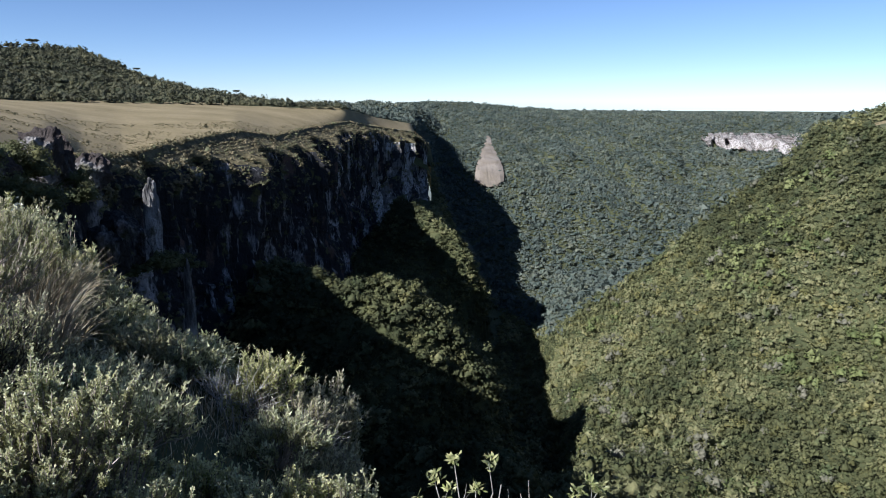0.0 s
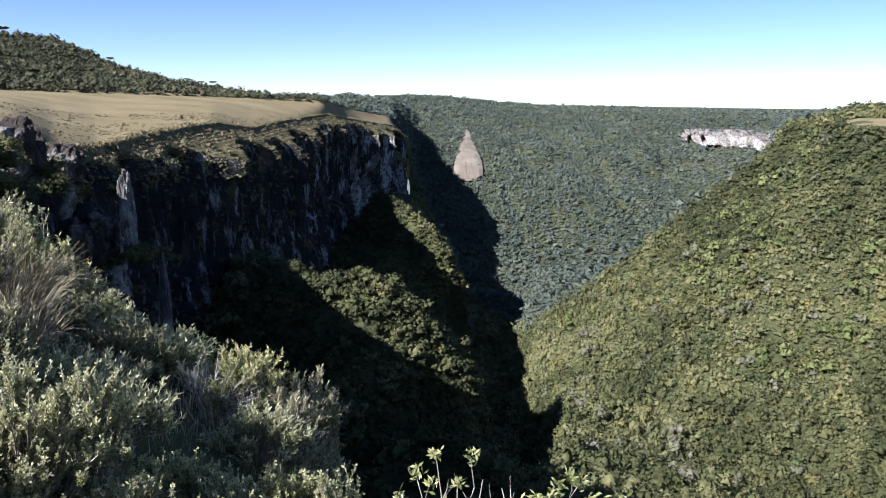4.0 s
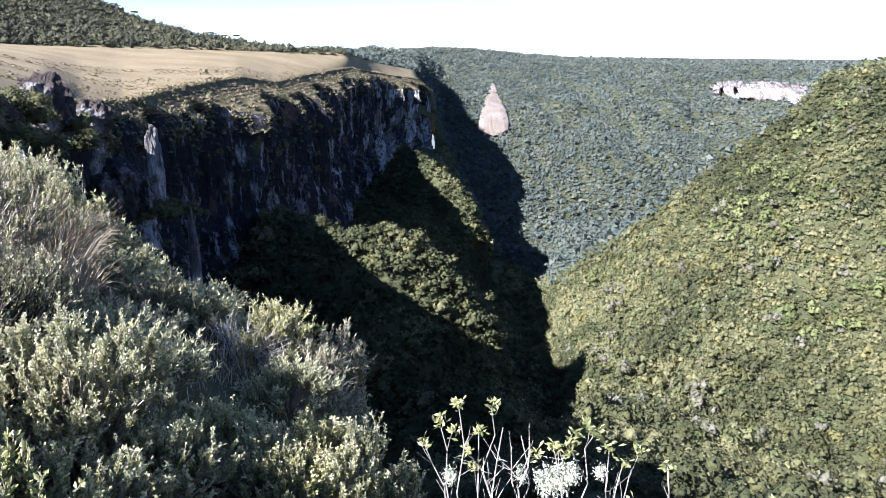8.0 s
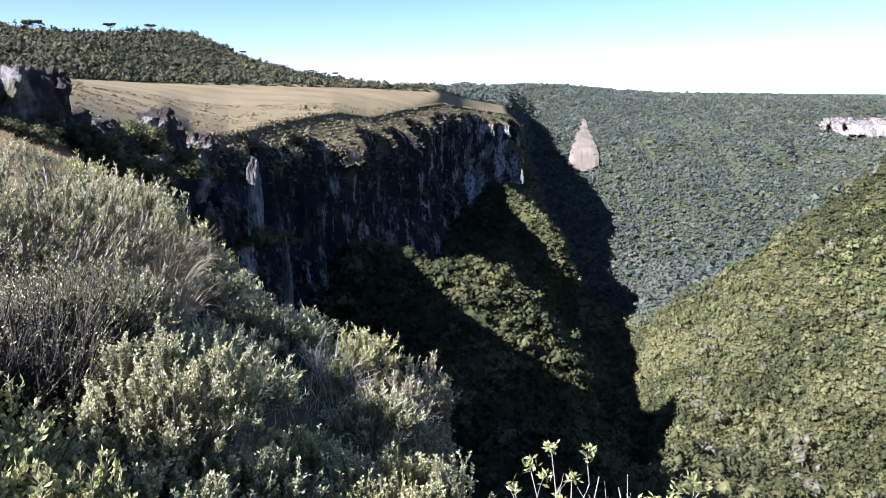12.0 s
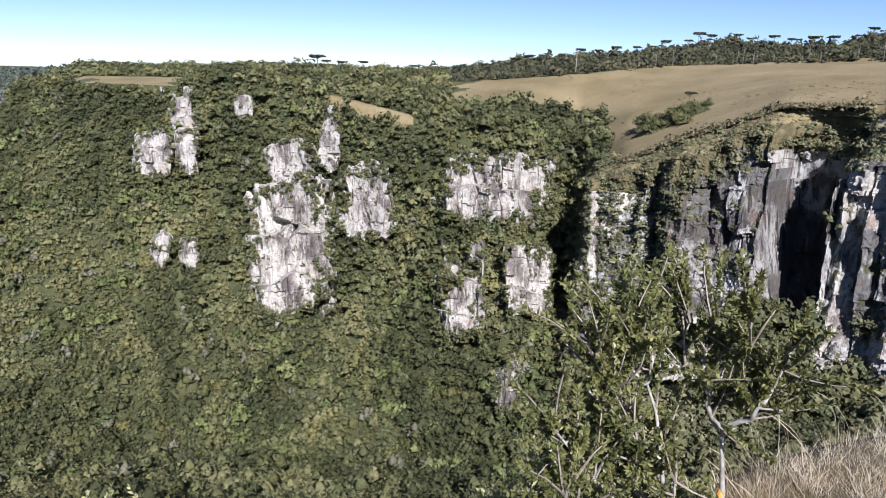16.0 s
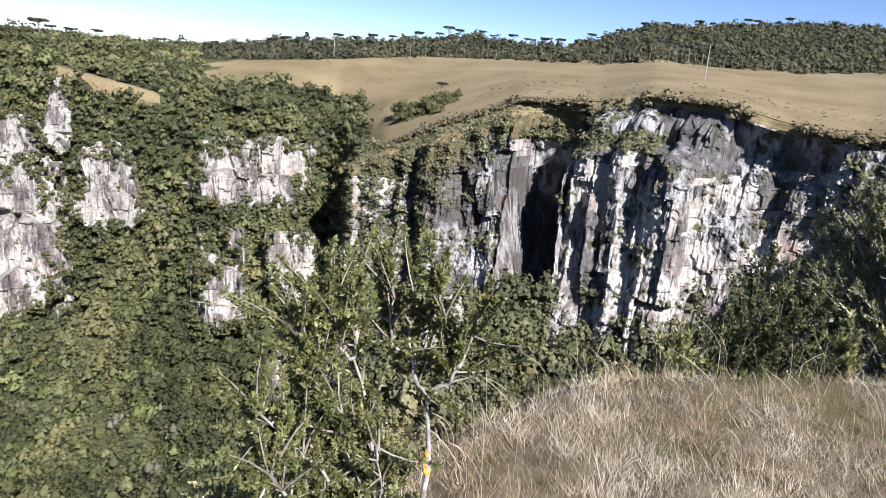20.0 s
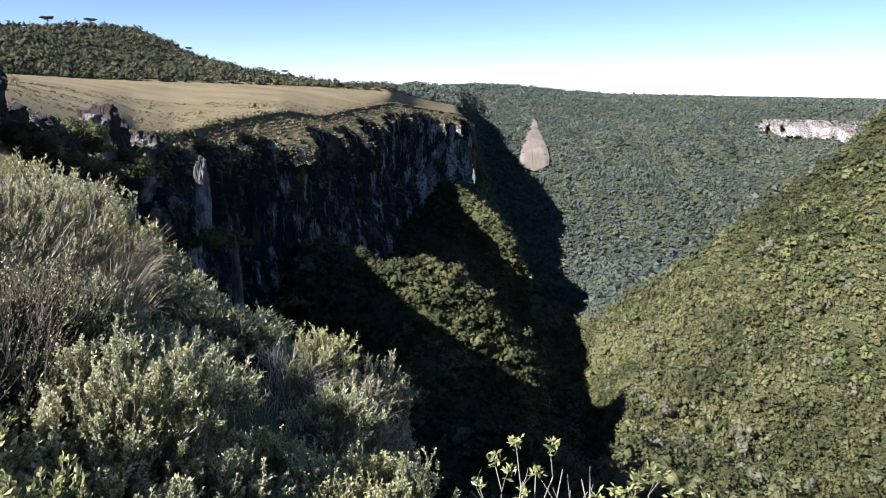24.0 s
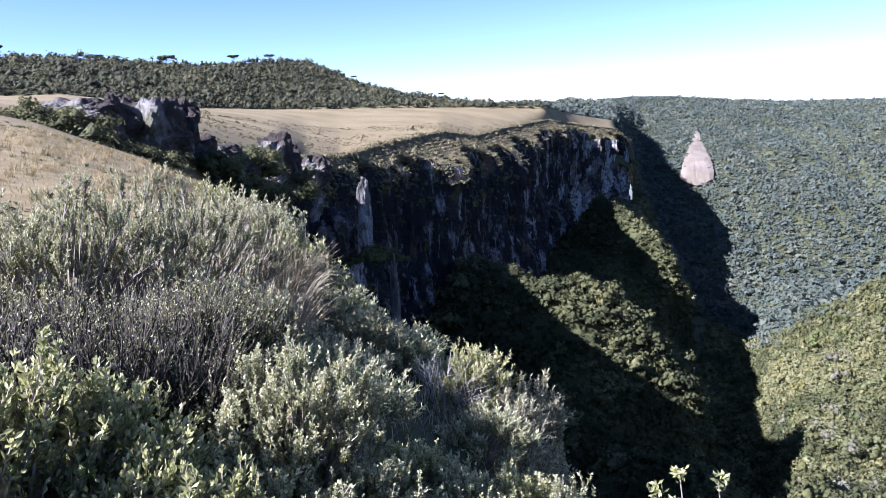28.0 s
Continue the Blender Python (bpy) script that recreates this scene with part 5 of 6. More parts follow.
def rosette_plant(name, az, d, tips, seed, leaf=True):
    """Thin lichen-covered stems that end in rosettes of long leaves. tips: azimuth, elevation of each tip."""
    g = np.random.default_rng(seed)
    x, y, z = spot(az, -44, d - 0.2, MID_EYE).tolist()
    root = thing(name, (x, y, z), "lichen-covered twiggy shrub with rosettes of narrow leaves", "shrub", "twiggy shrubs over the drop")
    o = np.array([float(x), float(y), z])
    b = np.array([spot(a, e, d + g.uniform(-0.15, 0.15), MID_EYE) for a, e in tips]) - o
    a0 = np.tile([0.0, 0, 0], (len(b), 1)) + g.normal(0, 0.03, (len(b), 3))
    paths = bezier(a0, b * (0.9, 0.9, 0.45) + g.normal(0, 0.09, b.shape), b, 7)
    paths[:, 1:-1] += g.normal(0, 0.024, (len(b), 5, 3))
    v, f = tube_arrays(paths, np.tile(np.linspace(0.0065, 0.0028, 7), (len(b), 1)), 5)
    # side twigs
    who = np.repeat(np.arange(len(b)), 7)
    i = g.integers(2, 6, len(who))
    p0 = paths[who, i]
    out = unit(g.normal(0, 0.6, (len(who), 3)) + (0, 0, 0.9))
    p2 = p0 + out * g.uniform(0.06, 0.24, (len(who), 1))
    v2, f2 = tube_arrays(bezier(p0, (p0 + p2) / 2 + g.normal(0, 0.01, p0.shape), p2, 3), np.tile([0.0028, 0.0022, 0.0014], (len(who), 1)), 3)
    tagged(part("stem", mesh_from("stem", np.concatenate([v, v2]), np.concatenate([f, f2 + len(v)]), [PALEBARK_M]), root), kind="stuff")
    if leaf:
        ends = np.concatenate([b, p2[g.uniform(0, 1, len(p2)) < 0.3]])
        n = 26
        p = np.repeat(ends, n, 0) + g.normal(0, 0.016, (len(ends) * n, 3))
        dd = unit(g.normal(size=p.shape) * (1, 1, 0.5) + (0, 0, 0.55))
        lv, lf = leaf_arrays(p, dd, 0.042, 0.016, g)
        part("foliage", mesh_from("foliage", lv, lf, [BROAD_M], tone=np.repeat(np.clip(g.normal(0.78, 0.2, len(p)), 0, 1), 4)), root)
    return root


rosette_plant("twiggy_shrub", 2.5, 3.2, [(-2.6, -30.6), (-0.9, -29.2), (2.3, -29.4), (-4.2, -32.2), (1.2, -31.4)], 240)
rosette_plant("twiggy_shrub", 5.5, 3.1, [(3.4, -31.0), (5.2, -31.6), (4.4, -32.5), (6.2, -33.0), (2.6, -32.4)], 241, False)
rosette_plant("twiggy_shrub", 9.0, 3.2, [(8.4, -32.4), (10.6, -31.2), (12.3, -30.8), (13.6, -32.0), (16.5, -31.8), (19.0, -32.6), (15.0, -33.0)], 242)


def lichen_tuft(az, el, d, size, seed):
    g = np.random.default_rng(seed)
    o = spot(az, el, d, MID_EYE)
    n = 420
    p = g.normal(0, size * 0.42, (n, 3)) * (0.8, 0.8, 1)
    v, f = leaf_arrays(p, g.normal(size=(n, 3)) + (0, 0, -0.5), size * 0.34, size * 0.10, g)
    me = mesh_from("lichen_tuft", v, f, [LICHEN_M], tone=np.repeat(g.uniform(0.3, 1, n), 4))
    ob = tagged(new("lichen_tuft", me), "pale grey-green beard lichen hanging on twigs", "lichen", "lichen tufts", kind="stuff")
    ob.location = o


LICHEN_M = leaf_mat("beard_lichen", (0.30, 0.32, 0.24), (0.50, 0.52, 0.42), (0.68, 0.69, 0.6), 10, 0.9, 0.3)
for k, (az, el, s) in enumerate([(8.0, -35.0, 0.10), (9.2, -34.6, 0.09), (10.2, -34.2, 0.07), (-1.6, -34.8, 0.05), (5.4, -34.6, 0.05), (13.0, -33.8, 0.045)]):
    lichen_tuft(az, el, 3.15, s, 250 + k)


# ---- the small tree at the right-hand edge ----
def branch_tree(name, limbs, leafmat, stemmat, label, seed, leaves=120, leaf=(0.022, 0.0105, 0.9)):
    """limbs: (azimuth, elevation, distance) of start, middle and end, radius at the start, leafy twigs on it."""
    g = np.random.default_rng(seed)
    o = spot(*limbs[0][0], TREE_EYE)
    root = thing(name, o.tolist(), label, "tree")
    for a, b, c, r, tw in limbs:
        a, b, c = (spot(*q, TREE_EYE) - o for q in (a, b, c))
        path = bezier(a[None], (2 * b - (a + c) / 2)[None], c[None], 9)
        path[:, 1:-1] += g.normal(0, 0.008, (1, 7, 3))
        v, f = tube_arrays(path, 0.85 * np.linspace(r, r * 0.4, 9)[None], 7)
        limb = part("limb", mesh_from("limb", v, f, [stemmat], smooth=True), root)
        if not tw:
            continue
        i = g.integers(2, 9, tw)
        p0 = path[0, i]
        d = unit(unit(c - a) * 0.6 + g.normal(0, 0.55, (tw, 3)) + (0, 0, 0.35))
        p2 = p0 + d * g.uniform(0.08, 0.26, (tw, 1))
        v, f = tube_arrays(bezier(p0, (p0 + p2) / 2 + g.normal(0, 0.02, p0.shape), p2, 4), np.tile([0.0045, 0.0035, 0.0025, 0.0015], (tw, 1)), 4)
        tagged(part("twig", mesh_from("twig", v, f, [STEM_M]), limb), kind="stuff")
        k = np.repeat(np.arange(tw), leaves)
        t = g.uniform(0.2, 1.05, len(k))[:, None]
        v, f = leaf_arrays(p0[k] * (1 - t) + p2[k] * t, d[k] + unit(g.normal(size=(len(k), 3))) * leaf[2] * 1.4, leaf[0], leaf[1], g)
        tone = np.clip(0.25 + 0.3 * t[:, 0] + g.normal(0, 0.16, len(k)), 0, 1)
        part("foliage", mesh_from("foliage", v, f, [leafmat], tone=np.repeat(tone, 4)), limb)
    return root


branch_tree("sapling", [((81.0, -41, 2.10), (80.7, -33, 2.13), (80.2, -26.8, 2.15), 0.0163, 0),
                        ((80.2, -26.9, 2.15), (78.6, -24.6, 2.17), (78.4, -19.0, 2.20), 0.0122, 24),
                        ((80.2, -26.9, 2.15), (82.6, -25.2, 2.11), (84.3, -20.2, 2.10), 0.0116, 24),
                        ((82.2, -26.0, 2.17), (81.6, -23.0, 2.30), (80.6, -19.0, 1.90), 0.0109, 18),
                        ((78.9, -24.9, 2.17), (76.6, -22.0, 2.15), (76.0, -18.6, 2.15), 0.0082, 21)],
            OLIVE_M, PALEBARK_M, "small multi-limbed tree with white bark and yellow-green leaves", 260)
branch_tree("sapling", [((77.8, -40, 1.95), (76.2, -33, 1.95), (73.2, -24.4, 1.95), 0.0122, 12),
                        ((73.2, -24.4, 1.95), (71.6, -22.8, 1.93), (70.0, -20.2, 1.90), 0.0088, 24),
                        ((73.2, -24.4, 1.95), (73.0, -21.8, 1.95), (72.4, -19.2, 2.00), 0.0082, 21),
                        ((76.6, -34.5, 1.95), (72.0, -29.5, 1.90), (68.0, -25.5, 1.85), 0.0088, 27),
                        ((75.4, -30.2, 1.95), (71.0, -26.0, 1.90), (67.6, -21.6, 1.85), 0.0082, 27),
                        ((77.6, -38.5, 1.95), (70.5, -33.5, 1.80), (65.0, -29.0, 1.70), 0.0095, 33),
                        ((77.4, -38.5, 1.95), (74.5, -34.5, 1.85), (72.5, -29.0, 1.80), 0.0068, 27),
                        ((77.8, -39.5, 1.95), (71.0, -37.0, 1.75), (66.0, -34.0, 1.65), 0.0082, 30),
                        ((77.8, -39.5, 1.95), (76.8, -36.0, 1.80), (76.0, -31.5, 1.75), 0.0061, 24)],
            OLIVE_M, PALEBARK_M, "small leaning tree with bleached branches and yellow-green leaves", 261, 92)
ORANGE_M, bn, bl, bb = mat("orange_lichen", 0.9)
bl.new(ramp(bn, bl, tex(bn, bl, 60, 4), [(0.35, (0.45, 0.20, 0.03)), (0.65, (0.80, 0.45, 0.10))]), bb.inputs["Base Color"])
sapling = bpy.data.objects["sapling"]
for k, (az, el) in enumerate([(80.9, -31.6), (80.75, -32.4), (81.0, -33.0)]):
    v, f = ico(3)
    v = v * (1 + 0.6 * (fbm(v[:, 0] * 3 + k, v[:, 1] * 3, v[:, 2] * 3, 2) - 0.5))[:, None] * (0.013, 0.013, 0.019)
    part("lichen", mesh_from("lichen", v + spot(az, el, 2.125, TREE_EYE) - np.array(sapling.location), f, [ORANGE_M]), sapling, "orange lichen on the bark")
for k, (az, d, r, top) in enumerate([(70, 1.9, 0.3, -33.5), (64, 1.9, 0.3, -33), (75, 1.8, 0.25, -35)]):
    shrub("broadleaf_shrub", az, d, r, 1, 36, 6, 20, (0.022, 0.011, 0.9), BROAD_M, STEM_M, "low yellow-green shrub below the small tree", 270 + k, top, twig=0.12, eye=TREE_EYE, group="broadleaf shrubs")

# ---- the round bush and its neighbours on the right ----
shrub("round_bush", 118.6, 11.5, 2.25, 3.0, 380, 16, 20, (0.036, 0.020, 1.0), GREEN_M, BARK_M, "large rounded evergreen bush on the brink", 280, -2.2, lumpy=0.25, inner=0.55, twig=0.26, eye=RIGHT_EYE, upright=0.15)
shrub("round_bush", 125.6, 11.2, 1.5, 2.0, 130, 12, 12, (0.052, 0.028, 1.0), GREEN_M, BARK_M, "rounded evergreen bush beside the large one", 281, -4.2, lumpy=0.25, inner=0.55, twig=0.3, eye=RIGHT_EYE, upright=0.15)
# the shade on these two bushes is put into their leaf colour
shrub("dark_bush", 108.4, 9.5, 1.35, 2.0, 190, 16, 28, (0.046, 0.026, 1.0), SHADE_LEAF_M, STEM_M, "green bush below the brink, its shade put into the leaf colour", 282, -10.6, inner=0.22, twig=0.3, eye=RIGHT_EYE, upright=0.15)
shrub("dark_bush", 104.0, 8.8, 1.1, 1.6, 160, 14, 28, (0.044, 0.025, 1.0), SHADE_LEAF_M, STEM_M, "green bush below the brink, its shade put into the leaf colour", 283, -14.6, inner=0.22, twig=0.28, eye=RIGHT_EYE, upright=0.15)
for k, (az, d, r, top) in enumerate([(116.4, 6.4, 0.30, -13.4), (100.2, 5.1, 0.2, -19.4), (125.9, 8.2, 0.34, -11.6), (112.0, 7.0, 0.2, -15.8)]):
    shrub("broadleaf_shrub", az, d, r, 1, 26, 6, 24, (0.036, 0.017, 0.8), OLIVE_M, STEM_M, "small bright yellow-green shrub at the edge of the grass", 290 + k, top, twig=0.18, group="broadleaf shrubs", eye=RIGHT_EYE)


# ---- grass ----
def blades(name, az0, az1, r0, r1, n, height, width, seed, label, density=0.5, tone0=0.5, material=None, fine=False, tufted=0.5):
    """Bent grass blades rooted on the land, in tufts."""
    g = np.random.default_rng(seed)
    az, r = g.uniform(az0, az1, n), r0 + (r1 - r0) * g.uniform(0, 1, n) ** density
    pp = np.concatenate([np.linspace(0, 2, 41), np.linspace(2, 5, 60)[1:]])
    cols = np.linspace(az0, az1, 60)
    X, Y, Z = land(*np.meshgrid(cols, pp, indexing="ij"))
    zz = np.zeros(n)
    ci = np.clip(((az - az0) / (az1 - az0) * 59).round().astype(int), 0, 59)
    for c in range(60):
        m = ci == c
        zz[m] = np.interp(r[m], np.hypot(X[c], Y[c]), Z[c])
    x, y = plan(az, r)
    # half of the blades stand in tufts and lean out of them
    tuft = g.integers(0, max(1, n // 70), n)
    first = np.unique(tuft, return_index=True)
    home = np.zeros(max(1, n // 70), int)
    home[first[0]] = first[1]
    home = home[tuft]
    own = g.uniform(0, 1, n) < tufted
    off = g.normal(0, 0.024, (n, 2)) * (1 + height * 6)
    x, y, zz = np.where(own, x[home] + off[:, 0], x), np.where(own, y[home] + off[:, 1], y), np.where(own, zz[home], zz)
    patch = fbm(x / 0.9, y / 0.9, seed, 3)
    ok = g.uniform(0, 1, n) < np.clip(patch * 2.2 - 0.2, 0.3, 1)
    x, y, zz, patch, off, own, tuft = x[ok], y[ok], zz[ok], patch[ok], off[ok], own[ok], tuft[ok]
    n = len(x)
    h = height * g.gamma(6, 1 / 6, n) * (0.6 + 0.8 * patch)
    th = g.uniform(0, 6.283, n)
    lean = g.normal(0, 0.45, (n, 2)) + (0.1, 0.1) + off * own[:, None] * 7
    kind = hash3(tuft.astype(np.int64), np.int64(seed), np.int64(2)) * own
    h = h * (0.75 + 0.9 * kind)
    b = np.stack([x, y, zz - 0.02], -1)
    mid = b + np.stack([lean[:, 0] * h * 0.35, lean[:, 1] * h * 0.35, h * 0.6], -1)
    tip = b + np.stack([lean[:, 0] * h * 1.2, lean[:, 1] * h * 1.2, h], -1)
    s = np.stack([np.cos(th), np.sin(th), 0 * th], -1) * width * g.uniform(0.6, 1.3, n)[:, None]
    v = np.stack([b - s * 0.5, b + s * 0.5, mid + s * 0.4, mid - s * 0.4, tip], 1).reshape(-1, 3)
    o = np.arange(n)[:, None] * 5
    f = o + (0, 1, 4) if fine else np.concatenate([o + (0, 1, 2), o + (0, 2, 3), o + (3, 2, 4)])
    hue = fbm(x / 0.3 + 9, y / 0.3, seed + 3, 3)
    tone = np.clip(tone0 + (hue - 0.5) * 1.9 + (patch - 0.5) * 0.8 + (kind - 0.5) * 0.35 * own + g.normal(0, 0.24, n), 0, 1)
    return tagged(new(name, mesh_from(name, v, f, [material or STRAW_M], tone=np.repeat(tone, 5))), label, "grass", kind="stuff")


blades("near_grass", 74, 150, 1.0, 7.6, 300000, 0.052, 0.0030, 300, "dense dry straw-coloured grass near the brink", 0.6, tone0=0.55, fine=True, tufted=0.5)
blades("short_grass", 76, 140, 1.4, 10.5, 300000, 0.040, 0.0042, 304, "short dense grass between the taller tufts", 0.6, tone0=0.40, fine=True, tufted=0.3)
blades("coarse_grass", 92, 140, 3.6, 12.5, 170000, 0.056, 0.0048, 306, "clumped dry grass farther along the brink", 0.7, tone0=0.42, fine=True, tufted=0.45)
blades("green_grass", 76, 140, 1.4, 9.0, 16000, 0.075, 0.0032, 305, "sprigs of green grass among the straw", 0.6, tone0=-0.25, fine=True, tufted=1.0)
blades("bank_grass", 118, 150, 6.0, 46, 26000, 0.15, 0.008, 301, "dry grass on the bank beyond the bush", 0.7)
blades("meadow_grass", -66, -36, 6.5, 34, 60000, 0.11, 0.009, 302, "dry golden grass on the slope behind the heath", 0.7, tone0=0.45, material=GOLD_M)
meadow_tufts()
blades("edge_grass", -40, 74, 2.4, 7.0, 24000, 0.16, 0.005, 303, "tufts of grass among the shrubs", 0.8, tone0=0.3, tufted=0.0)


def stalks(name, places, seed, label):
    """Tall flowering grass stalks."""
    g = np.random.default_rng(seed)
    a = np.array(places)
    h = g.uniform(0.22, 0.55, len(a))
    d = g.normal(0, 0.22, (len(a), 2)) + (-0.10, 0.22)
    tip = a + np.stack([d[:, 0] * h, d[:, 1] * h, h * 0.95], -1)
    path = bezier(a, a + np.stack([0 * h, 0 * h, h * 0.7], -1), tip, 7)
    v, f = tube_arrays(path, np.tile([0.0009, 0.0009, 0.0008, 0.0008, 0.0015, 0.002, 0.0006], (len(a), 1)), 4)
    return tagged(new(name, mesh_from(name, v, f, [STRAW_M], tone=np.full(len(v), 0.85))), label, "grass", kind="stuff")


g0 = np.random.default_rng(7)
spots = []
for k in range(110):
    az, d = g0.uniform(84, 132), 0
    d = g0.uniform(0.7, 1.02) * np.interp(az, [84, 92, 110, 120, 132], [3.1, 3.9, 5.5, 6.4, 9])
    x, y = plan(az, d)
    spots.append((float(x), float(y), ground_z(az, d)))
stalks("grass_stalks", spots, 310, "tall pale seed stalks standing above the dry grass")


def tussock(name, az, d, height, n, seed, label):
    g = np.random.default_rng(seed)
    th = g.uniform(0, 6.283, n)
    out = np.stack([np.cos(th), np.sin(th), 0 * th], -1) * g.uniform(0.1, 0.75, (n, 1))
    b = out * 0.12
    tip = b + out * height * 0.8 + np.stack([0 * th, 0 * th, height * g.uniform(0.4, 1.0, n)], -1)
    ctl = b + out * height * 0.25 + (0, 0, height * 0.75)
    v, f = tube_arrays(bezier(b, ctl, tip, 6), np.tile([0.004, 0.004, 0.0035, 0.003, 0.002, 0.001], (n, 1)), 3)
    ob = tagged(new(name, mesh_from(name, v, f, [STRAW_M], tone=np.repeat(np.clip(g.normal(0.66, 0.13, n), 0, 1), 18))), label, "grass", "grass tussocks")
    ob.location = foot(az, d, LEFT_EYE)


for k, (az, d, h) in enumerate([(-29.6, 7.6, 0.85), (-30.6, 8.0, 0.8), (-28.9, 8.1, 0.7), (-35.8, 7.5, 0.6), (-33.0, 8.8, 0.7), (-31.5, 6.6, 0.75), (-30.6, 6.2, 0.7), (-30.2, 6.9, 0.8), (-32.6, 7.2, 0.75), (-33.8, 7.6, 0.75), (-34.8, 8.2, 0.7), (-30.0, 5.7, 0.6)]):
    tussock("grass_tussock", az, d, h, 260, 320 + k, "tan tussock of long dry grass on the slope")


# ---- boulders ----
def boulder(name, az, el0, el1, d, width, seed, material, label):
    """An angular, cracked boulder seen between two elevations."""
    v, f = ico(5)
    w, h = width / 2, (math.tan(radians(el1)) - math.tan(radians(el0))) * d / 2
    g = np.random.default_rng(seed)
    for _ in range(12):
        n = unit(g.normal(size=3) * (1, 1, 0.8))
        c = g.uniform(0.62, 0.92)
        s = v @ n
        v = v - np.outer(np.clip(s - c, 0, 1), n)
    v = v * (1 + 0.75 * (fbm(v[:, 0] * 1.6 + seed, v[:, 1] * 1.6, v[:, 2] * 1.4, 4) - 0.5))[:, None]
    v = v * (1 - 0.06 * np.clip(1 - np.abs(vnoise(v[:, 0] * 3 + seed, v[:, 1] * 3, v[:, 2] * 2) - 0.5) * 12, 0, 1))[:, None]
    v = v * (1 + 0.42 * (fbm(v[:, 0] * 4 + seed, v[:, 1] * 4, v[:, 2] * 4, 4) - 0.5))[:, None]
    v = v * (1 + 0.09 * (cells((v[:, 0] + v[:, 1] * 0.6) + 9, v[:, 2] + 9, 0.33, 0.4, seed) - 0.5))[:, None]
    ob = new(name, mesh_from(name, v * (w * 1.5, w * 1.3, h * 1.3), f, [material]))
    ob.location = spot(az, (el0 + el1) / 2 - 0.3, d).tolist()
    return tagged(ob, label, "rock", "boulders on the rim")


BOULDER = "dark weathered boulder with pale lichen on the canyon rim"
for k, (az, e0, e1, d, w) in enumerate([(-42.2, -3.0, 0.9, 47, 2.6), (-39.6, -3.6, 1.0, 48, 3.4), (-37.6, -3.4, 0.6, 50, 2.6), (-36.6, -4.4, -1.8, 52, 2.6), (-34.6, -5.0, -2.6, 56, 3.0), (-33.6, -5.6, -3.3, 58, 2.4),
                                    (-30.6, -5.2, -1.7, 72, 2.9), (-29.6, -6.0, -2.6, 74, 2.4), (-27.6, -6.0, -3.9, 88, 3.2), (-44.2, -0.4, 1.3, 46, 3.0)]):
    boulder("boulder", az, e0, e1, d, w, 400 + k, NEARROCK, BOULDER)
for k, (az, e0, e1, d, w) in enumerate([(-23.4, -12.0, -6.8, 118, 1.9), (-25.4, -11.4, -8.4, 105, 4.6), (-26.8, -12.5, -9.4, 96, 4.0), (-21.2, -22.0, -13.8, 100, 1.1)]):
    boulder("rock_pillar", az, e0, e1, d, w, 430 + k, PALE if k in (0, 3) else SHADED_ROCK, "pale streaked rock pillar standing off the dark cliff")


def crown_bush(name, az, el, d, size, material, label, seed, group):
    """A bush far enough to be one leafy crown."""
    o = spot(az, el, d)
    g = np.random.default_rng(seed)
    at = g.normal(0, size * 0.42, (6, 3)) * (1, 1, 0.4)
    ob = new(name, canopy_mesh(name, at, size * g.uniform(0.55, 0.8, 6), material, seed, 320, 0.075, 5, 0.85, g.normal(0.42, 0.12, 6)))
    ob.location = o.tolist()
    return tagged(ob, label, "bush", group)


for k, (az, el, d, size) in enumerate([(-49.5, -0.3, 42, 1.2), (-47.6, -0.6, 42, 1.5), (-45.6, -1.2, 42, 1.3), (-44.4, -1.9, 41, 1.4), (-43.2, -2.2, 42, 1.1), (-46.6, -1.0, 43, 1.3), (-41, -3.2, 43, 0.9), (-38.4, -3.9, 44, 0.9),
                                   (-35.4, -4.2, 50, 1.2), (-34.2, -4.6, 52, 1.2), (-32.4, -4.0, 60, 1.6), (-31.6, -5.2, 62, 1.5), (-29.0, -5.6, 74, 1.7), (-28.2, -6.4, 78, 1.7), (-33.0, -6.4, 52, 1.4), (-30.6, -7.2, 58, 1.6)]):
    crown_bush("rim_bush", az, el, d, size * 1.2, LEAF, "dark green bush between the boulders on the rim", 600 + k, "bushes on the rim")
for k, (az, el, d, size) in enumerate([(76.6, -3.1, 228, 4.2), (77.4, -2.9, 226, 4.8), (78.2, -2.8, 226, 4.6), (79.0, -2.7, 228, 4.0), (79.9, -2.6, 230, 3.4), (80.6, -2.8, 240, 2.2), (76.8, -4.0, 226, 2.4), (77.8, -4.2, 224, 2.4), (78.4, -2.5, 242, 2.2)]):
    el = math.degrees(math.atan2(ground_z(az, d) + size * 0.3, d))
    crown_bush("thicket_bush", az, el, d, size, LEAF, "dense green bush in the fold of the grassland", 630 + k, "thicket in the grassland")


for k, (az, el, d, size) in enumerate([(-24.6, -12.6, 108, 2.0), (-23.6, -12.3, 110, 2.4), (-22.6, -12.5, 112, 2.2), (-21.6, -12.2, 114, 1.8), (-20.8, -12.7, 114, 1.5), (-25.6, -11.6, 104, 1.6)]):
    crown_bush("ledge_bush", az, el, d, size, LEAF, "sunlit green bush on a ledge of the dark cliff", 660 + k, "bushes on the rim")


